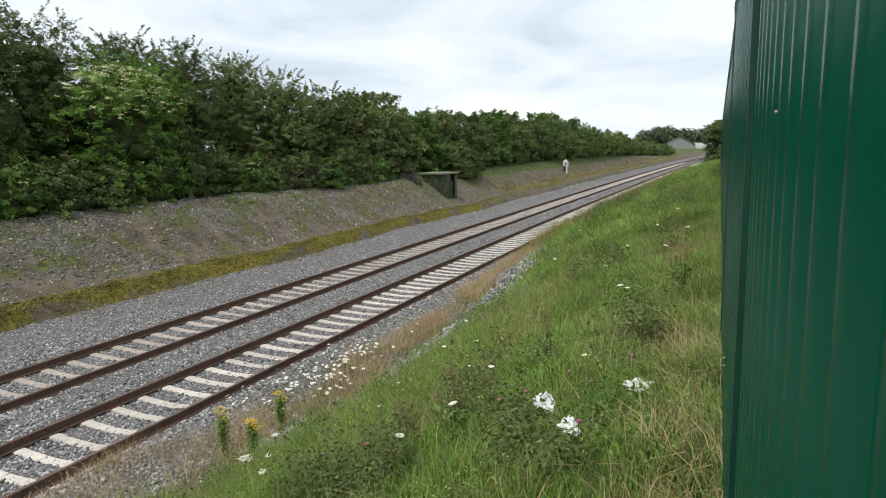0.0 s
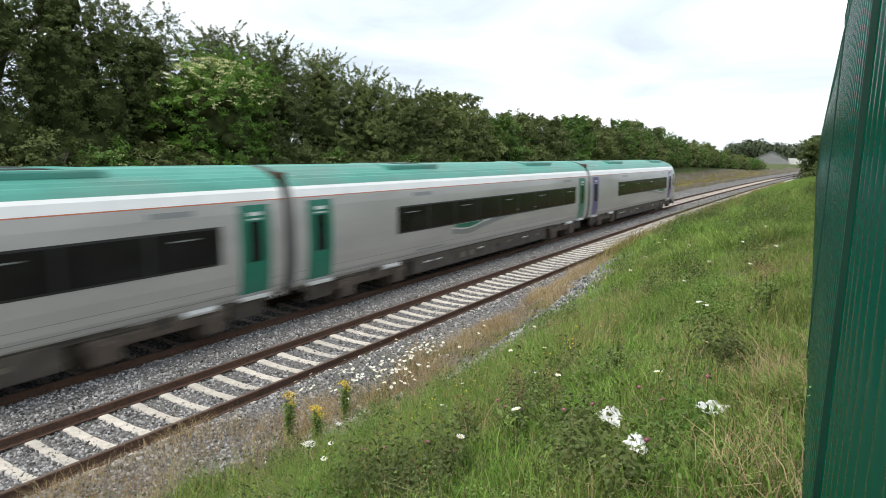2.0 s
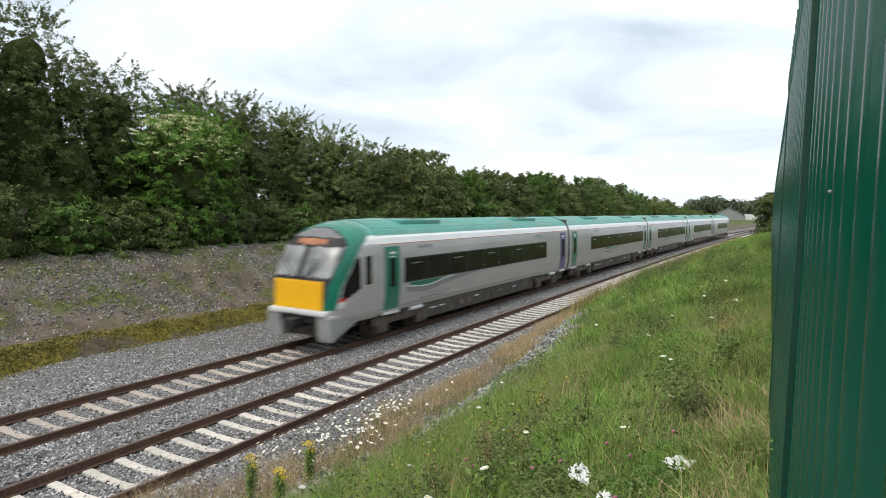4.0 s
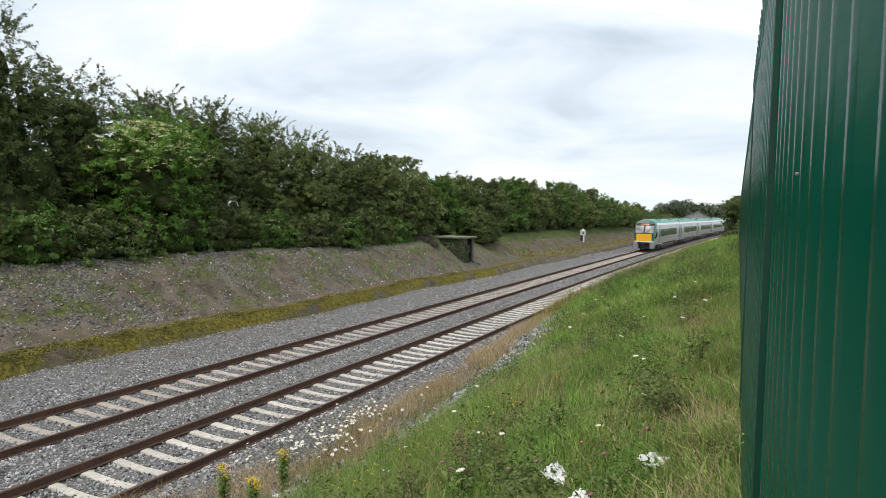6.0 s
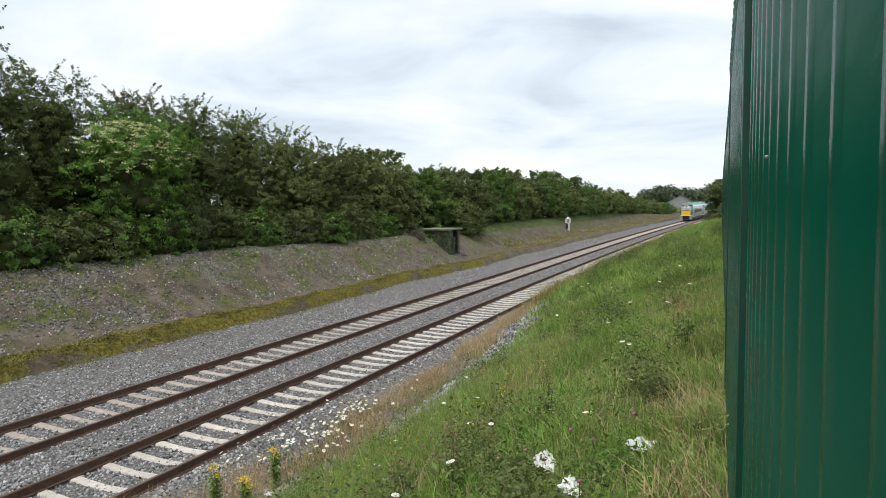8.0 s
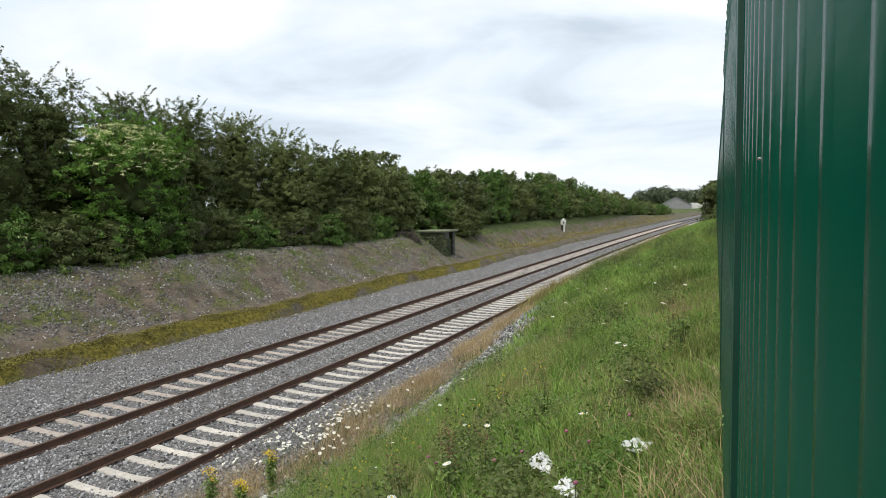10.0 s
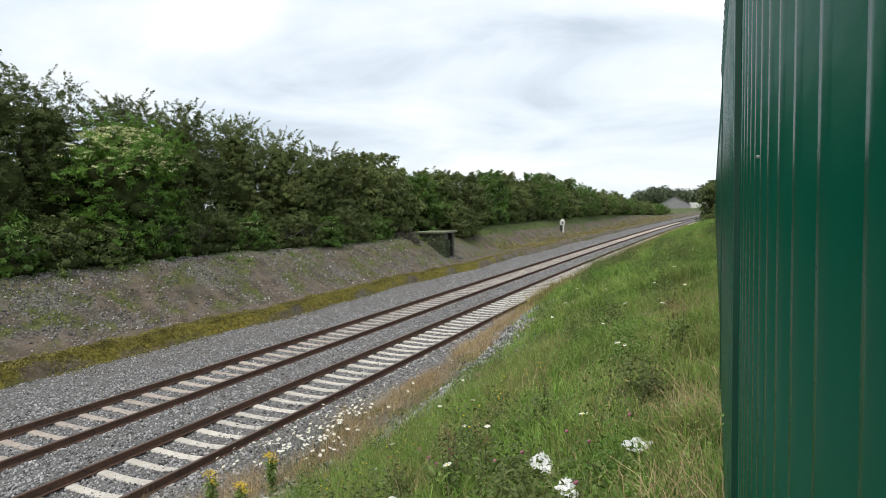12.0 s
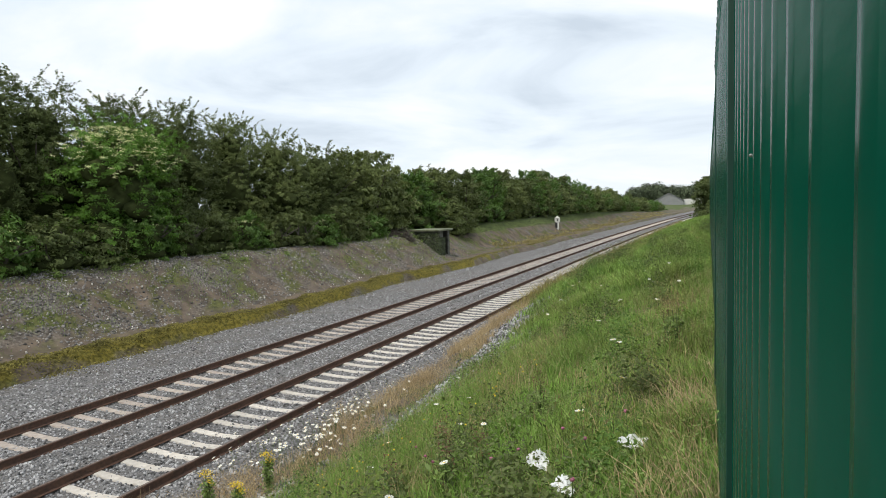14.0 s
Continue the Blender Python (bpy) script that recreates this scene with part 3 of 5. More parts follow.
def wave_line(y, a, b, lo):
    t = (y - a) / (b - a)
    return lo + 0.30 * (0.5 - 0.5 * math.cos(math.pi * min(max((t - 0.15) / 0.6, 0), 1))) - 0.10 * math.sin(math.pi * min(t / 0.3, 1))


SIDED = ("headlight", "tail_light", "cab_side", "cab_side_window", "cab_door_window", "cab_cantrail")


def nose(parent, d, tip):
    """The sloping cab: d is +1 or -1, the way it points; tip is its distance from the middle of the coach."""
    ss = [2.4 * (k / 46) ** 1.35 for k in range(47)]
    zs = [0.80 + 3.185 * (1 - (1 - k / 52) ** 1.25) for k in range(53)]

    def hh(s):
        return float(np.interp(s, [0, 0.08, 0.25, 0.45, 0.66, 0.95, 1.35, 1.8, 2.4], [2.16, 2.42, 2.78, 3.12, 3.42, 3.68, 3.86, 3.96, 3.985]))

    def ww(s):
        return float(np.interp(s, [0, 0.04, 0.12, 0.3, 0.6, 1.2, 2.4], [0.68, 0.73, 0.78, 0.86, 0.93, 0.985, 1.0]))

    def vert(s, z, side):
        zz = 0.80 + (z - 0.80) * (hh(s) - 0.80) / 3.185
        return (side * half_width(z) * ww(s), d * (tip - s), zz)

    groups = {}
    for i in range(len(ss) - 1):
        for j in range(len(zs) - 1):
            s, z = (ss[i] + ss[i + 1]) / 2, (zs[j] + zs[j + 1]) / 2
            px_, _, zz = vert(s, z, 1)
            a = float(np.interp(zz, [1.25, 2.0, 2.5, 3.0, 3.4, 3.7, 4.0], [0.13, 0.31, 0.60, 0.98, 1.38, 1.62, 1.75]))
            w = float(np.interp(zz, [1.25, 2.2, 3.2, 3.6], [0.15, 0.21, 0.30, 0.48]))
            if zz > 1.28 and abs(s - a) < w:
                g = "green_sweep"
            elif s <= a - w:
                if zz < 2.27 or a - w - s < 0.05:
                    g = "windscreen_pillar"
                elif zz < 3.18:
                    g = "windscreen" if px_ > 0.06 else "windscreen_pillar"
                elif zz < 3.46:
                    g = "destination_display" if px_ < 0.5 and 3.25 < zz < 3.40 else "windscreen_pillar"
                else:
                    g = "cab_brow"
            elif 1.34 < zz < 1.64 and a + w + 0.03 < s < a + w + 0.30:
                g = "headlight" if zz < 1.52 else "tail_light"
            elif 1.52 + 0.45 * max(0.0, s - 0.55) < zz < 2.88 and a + w + 0.06 <= s < 1.36:
                g = "cab_side_window"
            elif 1.95 < zz < 2.86 and 1.62 < s < 1.95:
                g = "cab_door_window"
            elif zz > 3.5:
                g = "cab_roof"
            elif zz > 3.225:
                g = "cab_cantrail"
            else:
                g = "cab_side"
            for side in (1, -1):
                q = [vert(ss[i], zs[j], side), vert(ss[i + 1], zs[j], side), vert(ss[i + 1], zs[j + 1], side), vert(ss[i], zs[j + 1], side)]
                if side * d > 0:
                    q = q[::-1]
                groups.setdefault((g, side if g in SIDED else 0), []).append(q)
    paints = dict(windscreen=M_SCREEN, headlight=M_LAMP, tail_light=M_RED, cab_brow=M_BROW, green_sweep=M_GREEN, cab_roof=M_TEAL, cab_side_window=M_GLASS, cab_door_window=M_GLASS, destination_display=M_DISPLAY, cab_cantrail=M_WHITE, windscreen_pillar=M_BLACK, cab_side=M_SILVER)
    labels = dict(headlight="clear headlight", tail_light="red tail light", windscreen="raked windscreen with grey reflections painted into its colour", cab_brow="grey brow over the windscreen", green_sweep="green painted sweep", cab_side_window="dark triangular cab window", destination_display="amber destination display")
    for (g, _), qs in groups.items():
        bm = bmesh.new()
        for q in qs:
            bm.faces.new([bm.verts.new(p) for p in q])
        bmesh.ops.remove_doubles(bm, verts=bm.verts, dist=0.0008)
        part(g, bm, paints[g], parent, labels.get(g, ""), smooth=True)

    def fb(x0, x1, s0, s1, z0, z1, bev=0.02):
        ya, yb = sorted((d * (tip - s0), d * (tip - s1)))
        return box_bm(x0, x1, ya, yb, z0, z1, bev)
    part("cab_front", fb(-0.90, 0.90, 0.0, 0.3, 0.85, 2.15, 0.04), M_BLACK, parent, "black cab front")
    part("yellow_panel", fb(-0.94, 0.94, -0.03, 0.02, 1.28, 2.16, 0.02), M_YELLOW, parent, "bright yellow warning panel")
    part("bumper", fb(-1.12, 1.12, -0.10, 0.5, 1.10, 1.27, 0.05), M_PALEGREY, parent, "pale grey bumper beam")
    for sx in (-1, 1):
        bm = fb(min(sx * 0.70, sx * 1.27), max(sx * 0.70, sx * 1.27), -0.04, 1.55, 0.30, 1.12, 0.09)
        for vtx in bm.verts:
            back = tip - d * vtx.co.y
            if vtx.co.z < 0.7:
                vtx.co.z += 0.55 * max(0.0, (back - 0.2) / 1.35)
                if back < 0.3:
                    vtx.co.y -= d * 0.10
        part("valance", bm, M_GREY, parent, "grey lower valance")
        part("wiper", rod_bm((sx * 0.18, d * (tip + 0.02), 2.2), (sx * 0.62, d * (tip - 0.12), 2.72), 0.02, 0.02, 6), M_BLACK, parent)
    bm = bmesh.new()
    line = [(0.03, 2.27), (0.08, 2.42), (0.25, 2.78), (0.45, 3.12), (0.50, 3.2)]
    for (sa, za), (sb, zb_) in zip(line, line[1:]):
        rod_bm((0, d * (tip - sa), za), (0, d * (tip - sb), zb_), 0.085, 0.085, 6, bm)
    part("screen_divider", bm, M_BLACK, parent, "black bar between the two screens")
    c = part("coupler", fb(-0.2, 0.2, -0.45, 0.4, 0.72, 1.02, 0.05), M_BLACK, parent, "black coupler head")
    part("coupler_shank", fb(-0.10, 0.10, 0.3, 1.2, 0.80, 0.95, 0.02), M_BLACK, c)
    part("obstacle_guard", fb(-1.1, 1.1, 0.6, 0.75, 0.3, 0.8, 0.03), M_UNDER, parent)


def carriage(kind, label):
    """One coach, 23.6 m from coupling to coupling, pointing along +y."""
    car = tagged(put("railway_carriage", None), label, "train carriage", group="carriages of the train")
    y0, y1 = -11.62, 11.62
    if kind == "rear":
        y0 = -8.8
    if kind == "lead":
        y1 = 8.8
    body = shell("body", car, M_SILVER, y0, y1, 0.84, 3.2, label="silver-grey coach side")
    shell("orange_line", car, M_ORANGE, y0, y1, 3.2, 3.225)
    shell("cantrail", car, M_WHITE, y0, y1, 3.225, 3.5, label="white band above the windows")
    roof = shell("roof", car, M_TEAL, y0, y1, 3.5, 3.985, ribs=9, label="ribbed teal-green roof")
    if kind != "rear":
        end_wall("end_wall", car, M_WAVE, y0)
    if kind != "lead":
        end_wall("end_wall", car, M_WAVE, y1)
    part("floor_pan", box_bm(-1.26, 1.26, y0, y1, 0.76, 0.85), M_UNDER, car)
    doors = {"rear": [(-8.5, -7.58, M_GREEN, "green sliding door"), (10.15, 11.1, M_PURPLE, "violet sliding door")],
             "mid": [(-11.1, -10.15, M_GREEN, "green sliding door"), (10.15, 11.1, M_GREEN, "green sliding door")],
             "lead": [(-11.1, -10.15, M_PURPLE, "violet sliding door"), (7.75, 8.7, M_PURPLE, "violet sliding door")]}[kind]
    win = {"rear": (-7.3, 7.7), "mid": (-7.0, 9.6), "lead": (-6.2, 7.1)}[kind]
    for side in (1, -1):
        for a, b, paint, lab in doors:
            door(car, a, b, side, paint, lab)
        panel("window_band", car, M_BLACK, win[0], win[1], 1.81, 2.69, 0.006, side, 4, 6, "black window band")
        k = 9 if kind != "lead" else 7
        step = (win[1] - win[0]) / k
        for i in range(k):
            panel("window_pane", car, M_GLASS, win[0] + i * step + 0.05, win[0] + (i + 1) * step - 0.05, 1.86, 2.64, 0.014, side, 1, 4, "dark tinted window pane")
            if i % 2 == 0:
                panel("window_vent", car, M_WAVE, win[0] + i * step + 0.5, win[0] + i * step + 1.2, 2.46, 2.49, 0.017, side, 1, 1)
        a, b = {"rear": (win[0] + 0.2, win[0] + 9.4), "mid": (-3.5, 4.2), "lead": (win[1] - 9.4, win[1] - 0.2)}[kind]
        flip = kind == "lead"
        tt = (lambda y: (a + b - y)) if flip else (lambda y: y)
        panel("grey_wave", car, M_WAVE, a, b, lambda y: wave_line(tt(y), a, b, 1.50) - 0.02, lambda y: wave_line(tt(y), a, b, 1.50) + 0.20 * (1 - ((tt(y) - a) / (b - a)) ** 4), 0.005, side, 28, 1, "grey painted wave", rim=False)
        panel("white_wave", car, M_WHITE, a, b, lambda y: wave_line(tt(y), a, b, 1.66) + 0.012, lambda y: wave_line(tt(y), a, b, 1.66) + 0.05, 0.0055, side, 28, 1, "thin white painted wave", rim=False)
        ga, gb = (a + 0.2, a + 4.6) if not flip else (b - 4.6, b - 0.2)
        panel("green_wave", car, M_GREEN, ga, gb, lambda y: min(wave_line(tt(y), a, b, 1.72), 1.785), lambda y: 1.79, 0.0052, side, 16, 1, "green painted flash", rim=False)
        for vy in (win[0] + 1.0, win[1] - 1.8):
            g = panel("vent_grille", car, M_WAVE, vy, vy + 1.1, 2.98, 3.10, 0.008, side, 1, 2, "dark vent grille")
        panel("vent_grille", car, M_WAVE, win[0] + 1.2, win[0] + 3.0, 1.12, 1.17, 0.008, side, 1, 1, "dark vent slot")
        panel("seam", car, M_WAVE, y0, y1, 1.02, 1.04, 0.004, side, 1, 1, rim=False)
        panel("skirt", car, M_UNDER, -7.3, 7.3, 0.82, 0.90, -0.002, side, 1, 1, rim=False)
        # underfloor skirt between the bogies, with its hatches
        sk = part("underfloor_skirt", box_bm(min(side * 1.22, side * 1.30), max(side * 1.22, side * 1.30), -5.9, 5.9, 0.30, 0.84, 0.03), M_UNDER, car, "dusty dark brown underfloor skirt")
        for ha, hl, hz, hh_, hm in ((-5.2, 0.5, 0.62, 0.05, M_PALEGREY), (-4.4, 0.35, 0.62, 0.05, M_PALEGREY), (-2.6, 0.34, 0.46, 0.20, M_HATCH), (-1.9, 0.34, 0.46, 0.20, M_HATCH), (-1.2, 0.4, 0.64, 0.06, M_PALEGREY), (0.4, 0.3, 0.52, 0.14, M_BLACK), (1.5, 0.34, 0.60, 0.10, M_HATCH), (3.1, 0.5, 0.62, 0.05, M_PALEGREY), (4.6, 0.4, 0.56, 0.10, M_HATCH)):
            part("hatch", box_bm(min(side * 1.29, side * 1.308), max(side * 1.29, side * 1.308), ha, ha + hl, hz, hz + hh_, 0.004), hm, sk)
        for sa, sb, sm in ((-6.1, -0.2, 0.03), (0.1, 6.1, 0.02)):
            part("equipment_box", box_bm(min(side * 0.7, side * 1.18), max(side * 0.7, side * 1.18), sa, sb, 0.24 + sm, 0.80, 0.03), M_UNDER, car, "dusty brown underfloor equipment box")
        for da in (-11.0, 10.0):
            if (kind, da < 0) not in (("rear", True), ("lead", False)):
                part("end_skirt", box_bm(min(side * 1.1, side * 1.27), max(side * 1.1, side * 1.27), da, da + 1.0, 0.36, 0.86, 0.04), M_UNDER, car)
        # sill line of the lower body panel, and a short notch by the door
        panel("seam", car, M_WAVE, y0, y1, 1.255, 1.268, 0.004, side, 1, 1, rim=False)
    for by in (-8.1, 8.1):
        bogie(car, by + (0.9 if kind == "rear" and by < 0 else -0.9 if kind == "lead" and by > 0 else 0.0))
    # roof equipment
    for ry in (-5.2, 5.8):
        pod = part("roof_pod", box_bm(-0.85, 0.85, ry - 1.5, ry + 1.5, 3.80, 4.0, 0.05), M_TEAL, car, "teal roof equipment pod")
        for sx in (-0.45, 0.45):
            part("roof_vent", box_bm(sx - 0.28, sx + 0.28, ry - 0.6, ry + 0.6, 3.995, 4.012, 0.005), M_BLACK, pod, "black roof vent")
    # gangway bellows at the coupled ends
    for e, on in ((-1, kind != "rear"), (1, kind != "lead")):
        if on:
            for k in range(3):
                yy = sorted((e * (11.62 + 0.06 * k), e * (11.62 + 0.06 * k + 0.045)))
                part("bellows", box_bm(-1.12 + 0.03 * (k % 2), 1.12 - 0.03 * (k % 2), yy[0], yy[1], 1.0, 3.86, 0.03), M_BELLOWS, car, "grimy brown gangway bellows")
    if kind == "rear":
        nose(car, -1, 11.2)
    if kind == "lead":
        nose(car, 1, 11.2)
    return car


train = [carriage("rear", "silver rear carriage with a yellow cab front and violet rear door"),
         carriage("mid", "silver and teal intermediate carriage with green doors")]
train += [copy_thing(train[1], Matrix.Identity(4)) for _ in range(2)]
train += [carriage("lead", "silver leading carriage with violet doors and a sloping cab")]
SPEED = 36.7
REAR_AT_4 = 26.74


# how far the train runs behind (-) or ahead (+) of a steady speed, as it slows a little on the bend
LAG_T = [0, 0.5, 1, 1.5, 2, 2.5, 3, 3.5, 4, 5.5, 6.5, 7.5, 8.5, 14]
LAG_Y = [-1.0, -0.9, -0.8, -0.9, -0.1, 1.1, 0.3, 0.5, 0.0, -3.4, -6.5, -9.6, -12.7, -29.8]


def carriage_pose(k, t):
    y = REAR_AT_4 + 23.6 * k + SPEED * (t - 4.0) + float(np.interp(t, LAG_T, LAG_Y))
    return pose(FAR_TRACK + float(bend(y)), y, 0, 0, 0, heading(y))


# ---------------------------------------------------------------- the palisade fence
FENCE_X, FENCE_TURN = 9.005, 0.98


def fence_point(s, off=0.0):
    a = radians(FENCE_TURN)
    return FENCE_X - math.sin(a) * s + off * math.cos(a), math.cos(a) * s + off * math.sin(a)


def pale_mesh(height):
    """A folded steel pale: two flanges and a shallow grooved face, with a pointed top."""
    prof = [(-0.036, 0.002), (-0.0330, -0.0085), (-0.0300, -0.0120), (-0.0215, -0.0156), (-0.006, -0.0221), (0.0040, -0.0263), (0.0135, -0.0302), (0.0205, -0.0318), (0.0265, -0.0298), (0.036, 0.002)]
    back = [(y * 0.92, x + 0.004) for y, x in reversed(prof)]
    tip = {0: 0.0, 1: 0.03, 2: 0.06, 3: 0.07, 4: 0.115, 5: 0.115, 6: 0.07, 7: 0.06, 8: 0.03, 9: 0.0}
    ring = prof + back
    tops = [tip[i] for i in range(10)] + [tip[9 - i] for i in range(10)]
    neck = height - 0.125
    v = [(x, y, 0.0) for y, x in ring] + [(x, y, neck) for y, x in ring]
    v += [(x - 0.17 * t, y, height - 0.115 + t) for (y, x), t in zip(ring, tops)]   # the points lean outwards
    n = len(ring)
    f = [(i, (i + 1) % n, n + (i + 1) % n, n + i) for i in range(n)]
    f += [(n + i, n + (i + 1) % n, 2 * n + (i + 1) % n, 2 * n + i) for i in range(n)]
    for i in range(9):
        f.append((2 * n + i, 2 * n + i + 1, 2 * n + n - 2 - i, 2 * n + n - 1 - i))
    me = mesh_of("pale", v, f, M_FENCE)
    me.polygons.foreach_set("use_smooth", [k in (5, 6, 7) for k in range(len(f))])
    return me


def build_fence():
    fence = tagged(put("palisade_fence", None), "tall green painted steel palisade fence on the bank", "fence")
    z0, h = 3.13, 2.42
    me = pale_mesh(h)
    rg = random.Random(4)
    pitch = 0.155
    for i in range(290):
        s = -1.521 + pitch * i
        x, y = fence_point(s, -0.013 if 2.02 < s < 5.3 else 0.0)
        put("pale", me, fence, m=pose(x, y, z0 + rg.uniform(-0.006, 0.006), rg.uniform(-0.06, 0.06), 0, FENCE_TURN + rg.uniform(-0.4, 0.4)))
    for k in range(17):
        s = -0.85 + 2.75 * k
        x, y = fence_point(s, 0.085)
        bm = box_bm(-0.05, 0.05, -0.028, -0.020, 0, h - 0.1)
        box_bm(-0.05, 0.05, 0.020, 0.028, 0, h - 0.1, 0, bm)
        box_bm(-0.004, 0.004, -0.02, 0.02, 0, h - 0.1, 0, bm)
        p = part("post", bm, M_FENCE_DARK, fence, "green steel fence post")
        p.matrix_basis = pose(x, y, z0 - 0.1, 0, 0, FENCE_TURN)
    for zr in (0.45, 2.0):
        xa, ya = fence_point(-1.8, 0.022)
        L = 47.0
        bm = box_bm(-0.004, 0.004, 0, L, -0.022, 0.022)
        box_bm(0.004, 0.04, 0, L, 0.014, 0.022, 0, bm)
        r = part("fence_rail", bm, M_FENCE_DARK, fence, "green angle-iron fence rail")
        r.matrix_basis = pose(xa, ya, z0 + zr, 0, 0, FENCE_TURN)
    # the bay between the two added dark bars stands a little proud of its neighbours
    for s, reach in ((2.04, -0.0465), (5.33, -0.052)):
        x, y = fence_point(s)
        # added dark bars stand in for the shaded post sides at both bay steps
        j = part("post_side_bar", box_bm(reach, -0.012, -0.012, 0.0, 0, h - 0.05, 0.002), M_FENCE_DARK, fence, "dark green bar standing for a shaded post side between two fence bays")
        j.matrix_basis = pose(x, y, z0, 0, 0, FENCE_TURN)
    # a tiny bright bead stands in for a scratch on the pale
    bm = bmesh.new()
    x, y = fence_point(1.16, -0.0335)
    bmesh.ops.create_icosphere(bm, subdivisions=2, radius=0.003, matrix=Matrix.Translation((x, y, 4.64)))
    part("scratch_bead", bm, M_SCRATCH, fence, "tiny bright bead standing for a scratch on the pale")


build_fence()


# ---------------------------------------------------------------- hedge, bushes and far trees
def leaf_quads(rng, centres, outward, size, droop=0.25):
    """Folded little leaves, each a bent pair of triangles given as a quad."""
    n = len(centres)
    nrm = outward + rng.normal(0, 0.55, (n, 3)) + np.array([0, 0, droop])
    nrm /= np.linalg.norm(nrm, axis=1, keepdims=True) + 1e-9
    ref = rng.normal(0, 1, (n, 3))
    t = np.cross(nrm, ref)
    t /= np.linalg.norm(t, axis=1, keepdims=True) + 1e-9
    b = np.cross(nrm, t)
    s = (size * rng.uniform(0.55, 1.3, n))[:, None]
    a0 = centres - t * s
    a1 = centres + b * s * 0.5 + nrm * s * 0.18
    a2 = centres + t * s
    a3 = centres - b * s * 0.5 + nrm * s * 0.18
    return np.stack([a0, a1, a2, a3], 1)


def lobes_for(rng, w, d, h, count):
    L = []
    for i in range(count):
        a = rng.uniform(0, 6.283)
        r = math.sqrt(rng.random()) * 0.62
        zc = h * rng.uniform(0.18, 0.80)
        taper = 1.0 if zc < 0.5 * h else 1.0 - 0.55 * (zc / h - 0.5) / 0.5
        c = np.array([r * math.cos(a) * d * 0.5 * taper, r * math.sin(a) * w * 0.5 * taper, zc])
        rad = np.array([d * 0.20, w * 0.20, h * 0.15]) * rng.uniform(0.7, 1.3)
        L.append((c, rad))
    L.append((np.array([0, 0, h * 0.17]), np.array([d * 0.42, w * 0.50, h * 0.20])))
    L.append((np.array([0, 0, h * 0.45]), np.array([d * 0.40, w * 0.42, h * 0.40])))
    L.append((np.array([0, 0, h * 0.74]), np.array([d * 0.27, w * 0.30, h * 0.24])))
    return L


